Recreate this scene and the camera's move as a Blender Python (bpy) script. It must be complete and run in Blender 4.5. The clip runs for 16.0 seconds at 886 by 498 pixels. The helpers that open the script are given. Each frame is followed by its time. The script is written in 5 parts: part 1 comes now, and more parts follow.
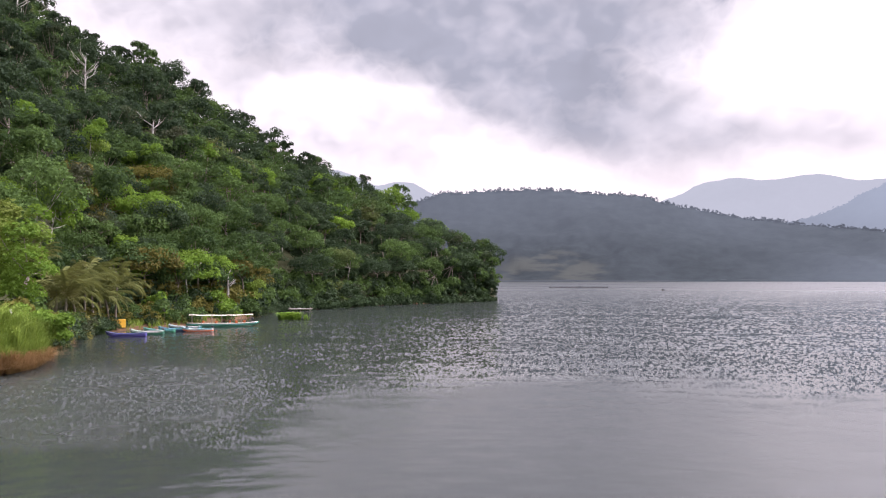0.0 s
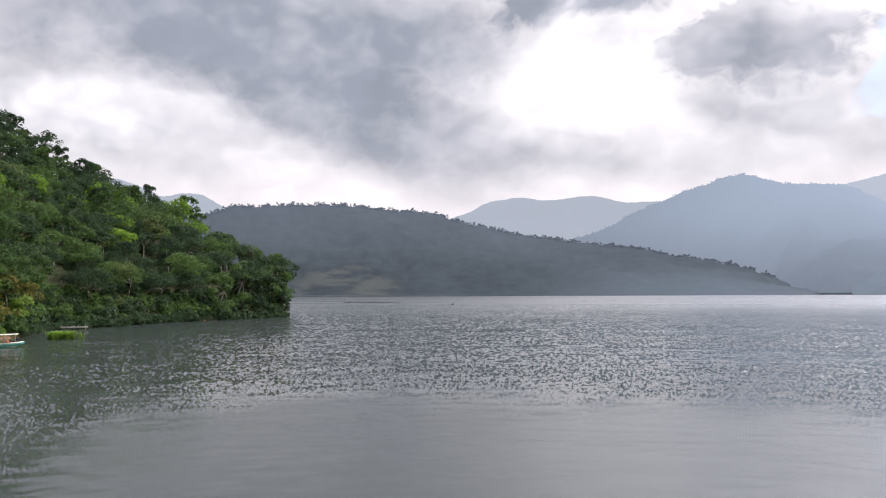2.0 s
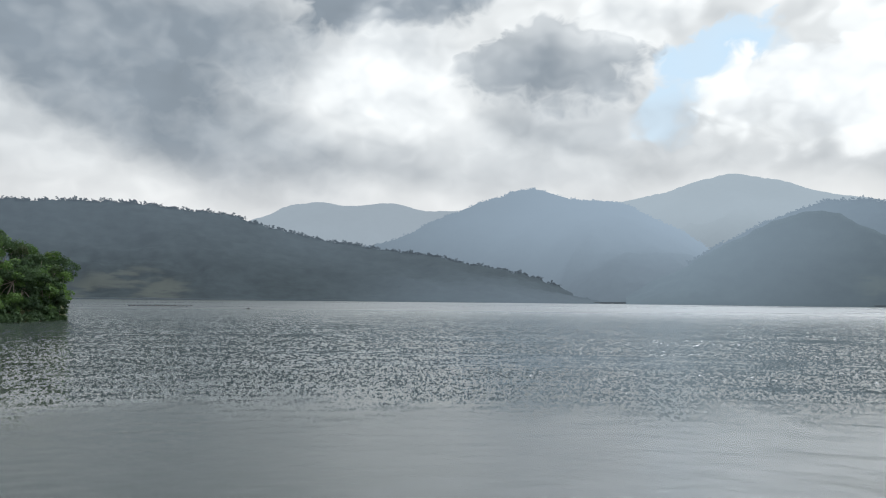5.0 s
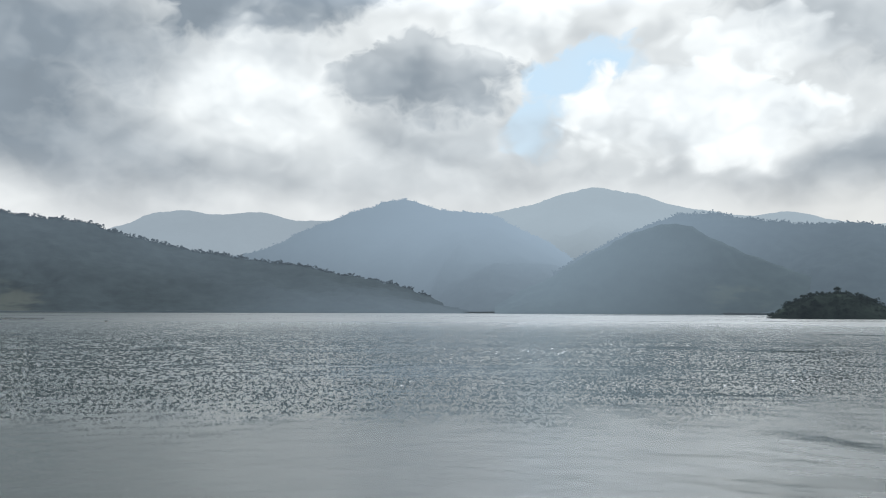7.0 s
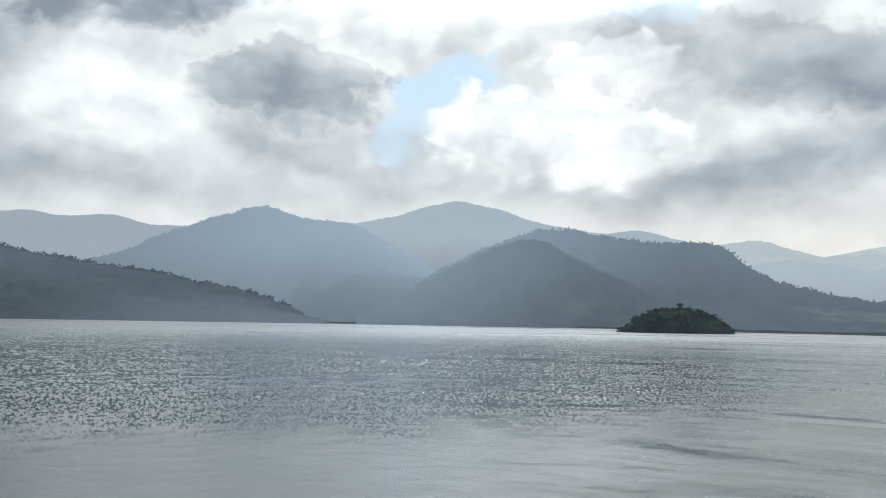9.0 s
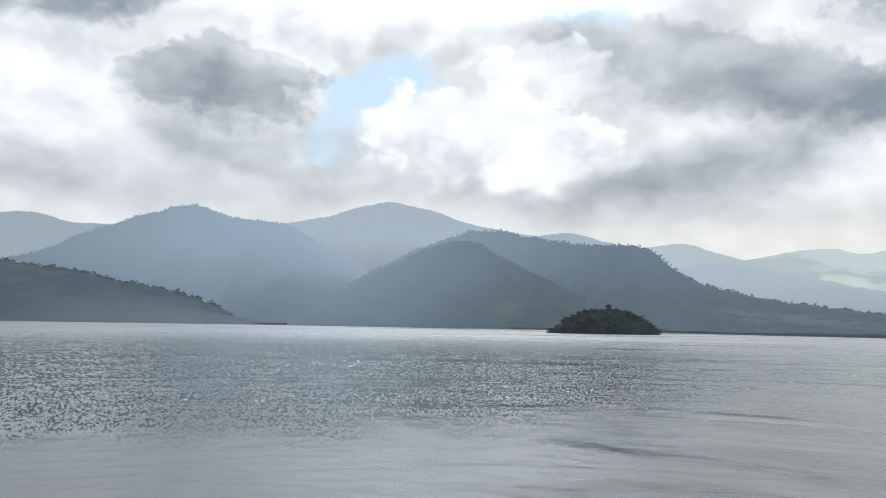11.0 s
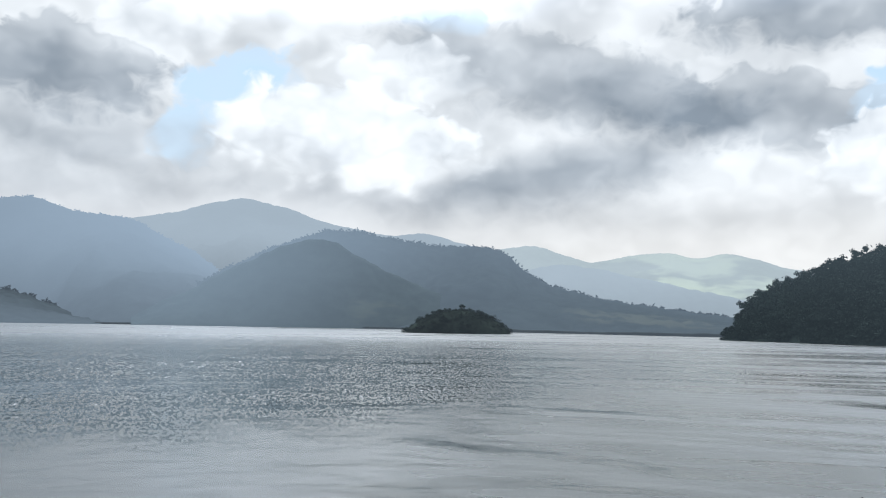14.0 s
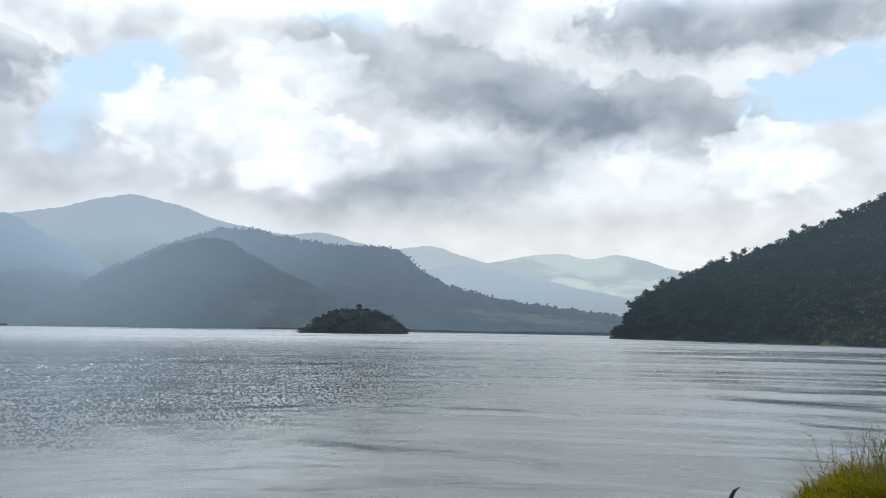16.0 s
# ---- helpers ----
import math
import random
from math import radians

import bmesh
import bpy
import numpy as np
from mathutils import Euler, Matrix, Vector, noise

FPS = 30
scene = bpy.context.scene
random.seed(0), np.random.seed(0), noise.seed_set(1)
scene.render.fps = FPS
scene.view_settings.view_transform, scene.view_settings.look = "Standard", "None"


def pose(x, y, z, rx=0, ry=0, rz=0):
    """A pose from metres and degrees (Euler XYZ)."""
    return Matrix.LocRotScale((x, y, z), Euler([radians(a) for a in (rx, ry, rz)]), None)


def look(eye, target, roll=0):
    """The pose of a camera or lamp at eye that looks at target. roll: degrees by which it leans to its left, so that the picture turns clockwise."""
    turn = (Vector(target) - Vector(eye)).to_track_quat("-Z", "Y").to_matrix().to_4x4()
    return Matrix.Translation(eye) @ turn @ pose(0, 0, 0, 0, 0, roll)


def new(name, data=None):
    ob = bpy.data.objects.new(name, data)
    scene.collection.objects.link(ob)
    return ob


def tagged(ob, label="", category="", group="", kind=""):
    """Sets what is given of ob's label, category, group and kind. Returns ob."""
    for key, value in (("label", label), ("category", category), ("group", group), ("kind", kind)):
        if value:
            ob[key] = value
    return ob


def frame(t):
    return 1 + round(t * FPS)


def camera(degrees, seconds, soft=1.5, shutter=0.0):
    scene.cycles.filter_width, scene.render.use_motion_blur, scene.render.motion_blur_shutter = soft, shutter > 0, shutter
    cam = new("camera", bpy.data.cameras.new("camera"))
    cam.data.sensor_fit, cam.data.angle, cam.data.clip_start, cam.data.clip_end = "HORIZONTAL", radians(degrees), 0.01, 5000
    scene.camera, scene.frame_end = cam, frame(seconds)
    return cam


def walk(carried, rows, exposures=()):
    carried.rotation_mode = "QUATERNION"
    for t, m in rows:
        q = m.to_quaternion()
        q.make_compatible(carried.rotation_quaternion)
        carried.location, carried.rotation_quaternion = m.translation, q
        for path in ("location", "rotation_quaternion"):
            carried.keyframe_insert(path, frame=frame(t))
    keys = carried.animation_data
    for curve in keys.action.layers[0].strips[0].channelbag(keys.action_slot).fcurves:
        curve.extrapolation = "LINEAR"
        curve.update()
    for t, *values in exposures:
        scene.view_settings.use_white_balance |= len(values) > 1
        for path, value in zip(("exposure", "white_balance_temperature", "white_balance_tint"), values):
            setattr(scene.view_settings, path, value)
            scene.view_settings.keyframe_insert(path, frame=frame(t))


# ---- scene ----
from math import sin, cos, tan, pi, hypot

EYE = 8.0                       # height of the eye above the lake
cam = camera(55.93, 16.0, soft=1.15)
# seconds, azimuth (clockwise from +y), pitch, lean to the right
TURNS = [
    (0.0, 0.0, 1.96, 0.09), (0.5, 4.14, 2.1, 0.15), (1.0, 7.51, 2.42, 0.14), (1.5, 11.03, 2.73, 0.14),
    (2.0, 14.11, 2.95, 0.26), (2.5, 16.01, 3.29, 0.43), (3.0, 18.7, 3.3, 0.13), (3.5, 21.66, 3.31, -0.27),
    (6.0, 31.68, 3.37, -0.26), (6.5, 34.13, 3.53, -0.11), (7.0, 36.65, 4.12, -0.2), (7.5, 39.39, 4.38, -0.42),
    (8.0, 42.03, 4.67, -0.89), (8.5, 44.49, 4.9, -0.83), (9.0, 46.04, 4.95, -0.98), (11.5, 51.74, 5.12, -0.78),
    (12.0, 52.95, 5.13, -0.62), (12.5, 54.61, 5.16, -0.67), (13.0, 56.14, 5.18, -0.59), (13.5, 57.96, 5.19, -0.75),
    (14.0, 60.55, 5.24, -1.01), (14.5, 62.03, 5.26, -1.02), (15.0, 63.84, 5.29, -0.85), (15.5, 65.46, 5.32, -0.74),
    (16.0, 67.6, 5.33, -0.77)]
EXPOSE = [(0.0, 0.52, 6500, 29), (1.0, 0.44, 6450, 24), (2.0, 0.28, 6400, 19), (3.5, 0.12, 6350, 12), (6.0, -0.05, 6150, 6), (9.0, 0.0, 6150, 6), (12.0, 0.0, 6100, 8), (16.0, 0.0, 5900, 7)]
walk(cam, [(t, pose(0, 0, EYE, 90 + pitch, 0, -az) @ pose(0, 0, 0, 0, 0, -lean)) for t, az, pitch, lean in TURNS], EXPOSE)


# ------------------------------------------------------------------ small tools
class Nodes:
    """Short hand for a node tree."""

    def __init__(self, tree):
        self.t = tree
        self.t.nodes.clear()

    def n(self, kind, **ins):
        node = self.t.nodes.new(kind)
        for k, v in ins.items():
            self.put(node, k.replace("_", " "), v)
        return node

    def put(self, node, key, v):
        sock = node.inputs[int(key)] if key.isdigit() else node.inputs[key]
        if isinstance(v, bpy.types.NodeSocket):
            self.t.links.new(v, sock)
        else:
            sock.default_value = v

    def math(self, op, a, b=0.0, c=None, clamp=False):
        node = self.t.nodes.new("ShaderNodeMath")
        node.operation, node.use_clamp = op, clamp
        self.put(node, "0", a), self.put(node, "1", b)
        if c is not None:
            self.put(node, "2", c)
        return node.outputs[0]

    def vec(self, op, a, b=(0, 0, 0)):
        node = self.t.nodes.new("ShaderNodeVectorMath")
        node.operation = op
        self.put(node, "0", a), self.put(node, "1", b)
        return node.outputs[0]

    def ramp(self, v, lo, hi, to0=0.0, to1=1.0, smooth=True):
        node = self.t.nodes.new("ShaderNodeMapRange")
        node.interpolation_type = "SMOOTHSTEP" if smooth else "LINEAR"
        for k, x in enumerate((v, lo, hi, to0, to1)):
            self.put(node, str(k), x)
        return node.outputs[0]

    def noise(self, v, scale, detail=3.0, rough=0.55, dist=0.0, dims="3D"):
        node = self.t.nodes.new("ShaderNodeTexNoise")
        node.noise_dimensions = dims
        self.put(node, "Vector", v)
        for k, x in (("Scale", scale), ("Detail", detail), ("Roughness", rough), ("Distortion", dist)):
            node.inputs[k].default_value = x
        return node.outputs[0]

    def mix(self, f, a, b, how="MIX"):
        node = self.t.nodes.new("ShaderNodeMix")
        node.data_type, node.blend_type = "RGBA", how
        self.put(node, "0", f), self.put(node, "6", a), self.put(node, "7", b)
        return node.outputs[2]


def rgb(*c):
    return (*c, 1.0)


def material(name):
    m = bpy.data.materials.new(name)
    m.use_nodes = True
    return m, Nodes(m.node_tree)


# ------------------------------------------------------------------ sky and sun
SUN_AZ, SUN_EL = 62.0, 48.0
sun = new("sun", bpy.data.lights.new("sun", "SUN"))
sun.data.energy, sun.data.angle, sun.data.color = 2.6, radians(18), (1.0, 0.95, 0.87)
sun.matrix_world = look((0, 0, 300), (-sin(radians(SUN_AZ)) * 100, -cos(radians(SUN_AZ)) * 100, 300 - 100 * tan(radians(SUN_EL))))

world = bpy.data.worlds.new("sky")
scene.world = world
world.use_nodes = True
w = Nodes(world.node_tree)
way = w.n("ShaderNodeTexCoord").outputs["Generated"]
sky = w.n("ShaderNodeTexSky")
sky.sky_type, sky.sun_disc, sky.sun_elevation, sky.sun_rotation = "NISHITA", False, radians(SUN_EL), radians(SUN_AZ)
sep = w.n("ShaderNodeSeparateXYZ", Vector=way)
sx, sy, sz = sep.outputs
azim = w.math("MULTIPLY", w.math("ARCTAN2", sx, sy), 180 / pi)
elev = w.math("MULTIPLY", w.math("ARCSINE", sz), 180 / pi)
flat = w.n("ShaderNodeCombineXYZ", X=azim, Y=w.math("MULTIPLY", elev, 1.35)).outputs[0]
warp = w.vec("SUBTRACT", w.n("ShaderNodeTexNoise", Vector=flat, Scale=0.15, Detail=2.0, Roughness=0.4).outputs["Color"], (0.5, 0.5, 0.5))
warp2 = w.vec("SUBTRACT", w.n("ShaderNodeTexNoise", Vector=w.vec("ADD", flat, (71, 13, 5)), Scale=0.5, Detail=1.0, Roughness=0.4).outputs["Color"], (0.5, 0.5, 0.5))
wsep = w.n("ShaderNodeSeparateXYZ", Vector=w.vec("ADD", w.vec("MULTIPLY", warp, (5.5, 3.0, 0)), w.vec("MULTIPLY", warp2, (1.6, 1.2, 0))))
caz = w.math("ADD", azim, wsep.outputs[0])
cel = w.math("ADD", elev, wsep.outputs[1])


# billows: rounded lumps that shape the clouds' edges and shade their bodies
lumps = w.n("ShaderNodeTexVoronoi")
lumps.feature, lumps.normalize = "SMOOTH_F1", False
w.put(lumps, "Vector", w.vec("ADD", flat, w.vec("MULTIPLY", warp2, (3.0, 3.0, 0)))), w.put(lumps, "Scale", 0.36), w.put(lumps, "Detail", 1.0), w.put(lumps, "Roughness", 0.5), w.put(lumps, "Smoothness", 0.6)
billow = w.math("SUBTRACT", lumps.outputs["Distance"], 0.62)
curls = w.n("ShaderNodeTexVoronoi")
curls.feature, curls.normalize = "SMOOTH_F1", False
w.put(curls, "Vector", w.vec("ADD", flat, w.vec("MULTIPLY", warp2, (2.0, 2.0, 0)))), w.put(curls, "Scale", 0.95), w.put(curls, "Detail", 2.0), w.put(curls, "Roughness", 0.5), w.put(curls, "Smoothness", 0.4)
curl = w.math("SUBTRACT", curls.outputs["Distance"], 0.55)
ragged = w.math("ADD", w.math("MULTIPLY", billow, 0.42), w.math("MULTIPLY", curl, 0.22))


def blob(az, el, rx, ry, tilt=0.0, soft=0.75, belly=0.0):
    """A cloud's mask round a direction: 1 inside; crisp lumpy upper edge, soft lower edge, darker towards its belly."""
    c, s = cos(radians(tilt)), sin(radians(tilt))
    dx, dy = w.math("SUBTRACT", caz, az), w.math("SUBTRACT", cel, el)
    u = w.math("ADD", w.math("MULTIPLY", dx, c / rx), w.math("MULTIPLY", dy, s / rx))
    v = w.math("ADD", w.math("MULTIPLY", dx, -s / ry), w.math("MULTIPLY", dy, c / ry))
    d = w.math("ADD", w.math("SQRT", w.math("ADD", w.math("MULTIPLY", u, u), w.math("MULTIPLY", v, v))), ragged if soft < 0.78 else w.math("MULTIPLY", ragged, 0.55))
    edge = w.ramp(v, -0.5, 0.5, soft * 1.0, soft * (0.34 if soft < 0.78 else 0.9))
    mask = w.ramp(d, w.math("MULTIPLY_ADD", edge, 0.5, 1.0), w.math("MULTIPLY_ADD", edge, -0.6, 1.0))
    return w.math("MULTIPLY", mask, w.ramp(v, 1.0, -0.1, 1.0 - belly, 1.0)) if belly else mask


def joined(masks, weights):
    """1 - product of what the clouds let through."""
    out = None
    for m, k in zip(masks, weights):
        x = w.math("SUBTRACT", 1.0, w.math("MULTIPLY", m, k))
        out = x if out is None else w.math("MULTIPLY", out, x)
    return w.math("SUBTRACT", 1.0, out)


# grey cloud bellies: azimuth, elevation, half width, half height, tilt, weight, softness
GREY = [
    (0, 15.5, 11, 3.6, -10, 0.40, 0.8), (12, 12.5, 9, 3.4, -25, 0.50, 1.0), (14, 17.5, 9, 4.5, -10, 0.45, 1.0),
    (-14, 19.8, 18, 5.8, 0, 0.60, 0.9), (3, 18.4, 15, 5.2, -8, 0.80, 0.8), (4, 13.0, 11, 2.8, -28, 0.60, 1.1), (13, 9.4, 10, 3.0, -22, 0.50, 1.3), (-14, 10.5, 22, 5.5, 0, 0.42, 1.1),
    (25.0, 20.4, 9.5, 3.0, 8, 0.92, 0.55), (35.2, 15.6, 7.6, 3.0, -2, 0.72, 0.55), (38, 12.0, 10, 1.9, 0, 0.42, 1.1), (26, 9.6, 16, 2.2, 0, 0.28, 1.2),
    (68, 17.0, 13.5, 3.3, -12, 0.54, 0.75), (83, 13.8, 9.0, 2.7, -10, 0.58, 0.6), (76, 15.3, 6.5, 2.4, -16, 0.45, 0.8), (68.5, 10.3, 10.0, 2.6, 10, 0.70, 0.9), (30, 8.4, 15, 1.7, 0, 0.30, 1.2), (62, 8.2, 12, 1.6, 0, 0.32, 1.2), (78, 7.6, 9, 1.2, 0, 0.18, 1.2), (93, 8.8, 9, 1.3, -6, 0.22, 1.1),
    (88, 19.8, 12, 2.7, -3, 0.66, 0.5), (58, 9.0, 14, 1.4, 0, 0.20, 1.3)]
WHITE = [(23.5, 14.8, 5.6, 4.6, 20, 0.8, 0.8), (-8, 12.0, 6, 2.2, 0, 0.5, 0.8), (53.5, 13.0, 9.0, 3.7, -8, 1.0, 0.6), (89.0, 10.8, 4.5, 2.6, 0, 1.0, 0.5), (41, 18.6, 5, 1.8, 0, 0.6, 0.7), (79, 12.0, 5, 1.4, 0, 0.5, 0.9), (58, 17.2, 6, 1.6, 0, 0.7, 0.6)]
BLUE = [(46.0, 15.8, 4.6, 2.3, 22, 1.0, 0.6), (43.2, 13.0, 2.4, 2.2, 30, 1.0, 0.6), (92.5, 14.6, 6.0, 2.8, 10, 1.0, 0.5), (60.5, 20.6, 3.0, 1.4, 0, 0.8, 0.6)]
grey = joined([blob(*g[:5], soft=g[6], belly=0.4) for g in GREY], [g[5] for g in GREY])
white = joined([blob(*g[:5], soft=g[6]) for g in WHITE], [g[5] for g in WHITE])
blue = joined([blob(*g[:5], soft=g[6]) for g in BLUE], [g[5] for g in BLUE])
wisps = w.noise(w.vec("MULTIPLY", flat, (1, 1.3, 1)), 0.14, 2.5, 0.45, 0.3)
fine = w.noise(flat, 0.45, 2.5, 0.45)
# beyond the drawn clouds the broken cover goes on, thin and bright towards the zenith
cover = w.math("MULTIPLY", w.ramp(wisps, 0.45, 0.70), w.ramp(elev, 21, 28))
grey = w.math("MAXIMUM", grey, w.math("MULTIPLY", cover, 0.35))
shade = w.math("MULTIPLY", w.math("SUBTRACT", grey, w.math("MULTIPLY", white, 0.30), clamp=True), w.ramp(fine, 0.25, 0.75, 0.92, 1.07, False))
shade = w.math("ADD", w.math("ADD", shade, w.math("MULTIPLY", w.ramp(wisps, 0.40, 0.70), 0.20)), w.math("MULTIPLY", billow, 0.24), clamp=True)
grain = w.math("ADD", w.ramp(wisps, 0.3, 0.7, 1.05, 0.95), w.math("MULTIPLY", billow, -0.12))
cloud = w.mix(shade, rgb(0.94, 0.93, 0.915), rgb(0.30, 0.34, 0.385))
cloud = w.mix(1.0, cloud, w.vec("MULTIPLY", cloud, w.n("ShaderNodeCombineXYZ", X=grain, Y=grain, Z=grain).outputs[0]))
puff = w.math("ADD", w.math("MULTIPLY", shade, 0.8), w.math("ADD", w.ramp(fine, 0.42, 0.68, 0.0, 0.14), w.math("MULTIPLY", billow, 0.38)), clamp=True)
cloud = w.mix(w.math("MULTIPLY", white, 0.85), cloud, w.mix(puff, rgb(1.14, 1.13, 1.11), rgb(0.46, 0.50, 0.55)))
haze_low = w.ramp(elev, 11.0, 4.0)
cloud = w.mix(w.math("MULTIPLY", haze_low, 0.62), cloud, w.mix(w.ramp(azim, 40, 75), rgb(0.82, 0.79, 0.77), rgb(0.97, 0.90, 0.82)))
gap = w.math("MULTIPLY", blue, w.math("SUBTRACT", 1.0, w.math("MAXIMUM", w.math("MULTIPLY", shade, 0.95), white)), clamp=True)
skyblue = w.mix(0.75, w.vec("MULTIPLY", sky.outputs[0], (0.10, 0.10, 0.10)), rgb(0.70, 0.87, 1.0))
lit = w.mix(gap, cloud, skyblue)
# unseen bright and dark sky patches added above the view to light the water
glow = w.ramp(azim, 17, 36, 1.1, 3.2)
for mid, half, share in ((49, 23, 12.5), (28, 10, 4.5), (71, 9, -2.0), (91, 16, 6.0)):
    glow = w.math("ADD", glow, w.math("MULTIPLY", w.ramp(w.math("ABSOLUTE", w.math("SUBTRACT", azim, mid)), half, 1), share))
lit = w.mix(w.ramp(elev, 19.5, 31), lit, w.vec("MULTIPLY", lit, w.n("ShaderNodeCombineXYZ", X=w.math("MULTIPLY", glow, 0.97), Y=glow, Z=w.math("MULTIPLY", glow, 1.09)).outputs[0]))
back = w.n("ShaderNodeBackground", Color=lit, Strength=1.0)
w.n("ShaderNodeOutputWorld", Surface=back.outputs[0])


# ------------------------------------------------------------------ materials
def leaves(name, dark, light, warm, seed=0.0, glow=0.3, shine=0.04):
    """Foliage: hue by tree, by branch and by leaf; some light goes through."""
    m, g = material(name)
    pos = g.n("ShaderNodeNewGeometry")
    at = g.vec("ADD", pos.outputs["Position"], (seed * 17, seed * 5, 0))
    tree = g.math("ADD", g.math("MULTIPLY", g.n("ShaderNodeObjectInfo").outputs["Random"], 0.45), g.math("MULTIPLY", g.noise(at, 0.11, 2.0), 0.75))
    leaf = pos.outputs["Random Per Island"]
    spot = g.noise(at, 0.7, 3.0)
    f = g.math("ADD", g.math("ADD", g.math("MULTIPLY", g.math("SUBTRACT", tree, 0.35), 1.2), g.math("MULTIPLY", leaf, 0.35)), g.math("MULTIPLY", g.math("SUBTRACT", spot, 0.5), 0.9), clamp=True)
    col = g.mix(f, rgb(*dark), rgb(*light))
    col = g.mix(g.ramp(g.noise(at, 0.055, 2.0), 0.60, 0.74, 0.0, 0.7), col, rgb(*warm))
    p = g.n("ShaderNodeBsdfPrincipled", Base_Color=col, Roughness=0.6)
    p.inputs["Specular IOR Level"].default_value = shine
    tr = g.n("ShaderNodeBsdfTranslucent", Color=g.mix(0.4, col, rgb(light[0], light[1], light[2] * 0.6)))
    mx = g.n("ShaderNodeMixShader", Fac=glow)
    g.put(mx, "1", p.outputs[0]), g.put(mx, "2", tr.outputs[0])
    g.n("ShaderNodeOutputMaterial", Surface=mx.outputs[0])
    return m


def rough(name, a, b, scale, roughness=0.85, bump=0.3, detail=5.0, metal=0.0):
    """A mottled surface with grain: two colours, noise at two scales, and relief."""
    m, g = material(name)
    at = g.n("ShaderNodeTexCoord").outputs["Object"]
    big, small = g.noise(at, scale, detail), g.noise(at, scale * 9, 4.0, 0.65)
    f = g.math("ADD", g.math("MULTIPLY", big, 0.75), g.math("MULTIPLY", small, 0.35))
    col = g.mix(g.ramp(f, 0.3, 0.75), rgb(*a), rgb(*b))
    bp = g.n("ShaderNodeBump", Strength=bump, Distance=0.03, Height=small)
    p = g.n("ShaderNodeBsdfPrincipled", Base_Color=col, Roughness=g.ramp(small, 0.3, 0.7, roughness - 0.1, min(1, roughness + 0.1)), Metallic=metal, Normal=bp.outputs[0])
    p.inputs["Specular IOR Level"].default_value = 0.1 if roughness > 0.6 else 0.4
    g.n("ShaderNodeOutputMaterial", Surface=p.outputs[0])
    return m


def misty(name, wood, haze_glow, foot, crest, top, seed=0.0, patchy=0.15, field=None, band=None, pools=(), plot=0.010, tone=(0.55, 1.5)):
    """Wooded slopes with bright haze painted in as emission. foot and crest: the share of haze at the shore and at top
    metres.
    pools: places where more haze is painted on, as (place, radius, share)."""
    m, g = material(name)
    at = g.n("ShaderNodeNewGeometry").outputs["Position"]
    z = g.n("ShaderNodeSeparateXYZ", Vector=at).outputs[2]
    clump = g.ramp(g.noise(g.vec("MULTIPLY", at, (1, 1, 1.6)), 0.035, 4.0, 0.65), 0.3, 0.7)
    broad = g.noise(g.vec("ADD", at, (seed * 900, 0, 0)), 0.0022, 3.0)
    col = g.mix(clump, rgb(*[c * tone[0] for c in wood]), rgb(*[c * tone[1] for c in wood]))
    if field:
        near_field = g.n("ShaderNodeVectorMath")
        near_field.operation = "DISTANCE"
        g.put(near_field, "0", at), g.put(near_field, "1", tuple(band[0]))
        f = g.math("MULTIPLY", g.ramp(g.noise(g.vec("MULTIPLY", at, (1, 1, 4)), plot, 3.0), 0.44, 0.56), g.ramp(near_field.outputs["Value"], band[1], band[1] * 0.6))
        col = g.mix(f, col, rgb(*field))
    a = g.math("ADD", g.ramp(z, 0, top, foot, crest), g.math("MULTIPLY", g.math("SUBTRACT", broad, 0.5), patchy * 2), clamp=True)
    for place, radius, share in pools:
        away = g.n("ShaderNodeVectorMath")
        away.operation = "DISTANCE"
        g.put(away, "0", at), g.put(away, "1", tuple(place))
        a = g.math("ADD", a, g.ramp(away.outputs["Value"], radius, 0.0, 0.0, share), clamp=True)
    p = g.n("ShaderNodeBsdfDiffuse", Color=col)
    e = g.n("ShaderNodeEmission", Color=rgb(*haze_glow), Strength=1.0)
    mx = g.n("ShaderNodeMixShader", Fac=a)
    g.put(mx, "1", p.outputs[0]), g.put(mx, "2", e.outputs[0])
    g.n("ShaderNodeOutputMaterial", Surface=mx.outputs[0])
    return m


def paint(name, col, roughness=0.45, wear=0.25):
    """Boat paint, faded and scuffed."""
    m, g = material(name)
    at = g.n("ShaderNodeTexCoord").outputs["Object"]
    n1, n2 = g.noise(at, 1.7, 4.0), g.noise(at, 14.0, 5.0, 0.7)
    c = g.mix(g.math("MULTIPLY", g.ramp(n1, 0.35, 0.75), wear), rgb(*col), rgb(*[0.5 * x + 0.12 for x in col]))
    c = g.mix(g.math("MULTIPLY", g.ramp(n2, 0.6, 0.75), 0.5), c, rgb(0.10, 0.085, 0.07))
    p = g.n("ShaderNodeBsdfPrincipled", Base_Color=c, Roughness=g.ramp(n2, 0.3, 0.7, roughness, roughness + 0.25))
    g.n("ShaderNodeOutputMaterial", Surface=p.outputs[0])
    return m


STREAKS = [(56, 60, 80, 48.5, 0.05), (66, 86, 80, 78, 0.035), (63, 44.5, 77, 43, 0.03), (85, 106, 99, 95, 0.06), (88, 82, 99, 76, 0.04)]


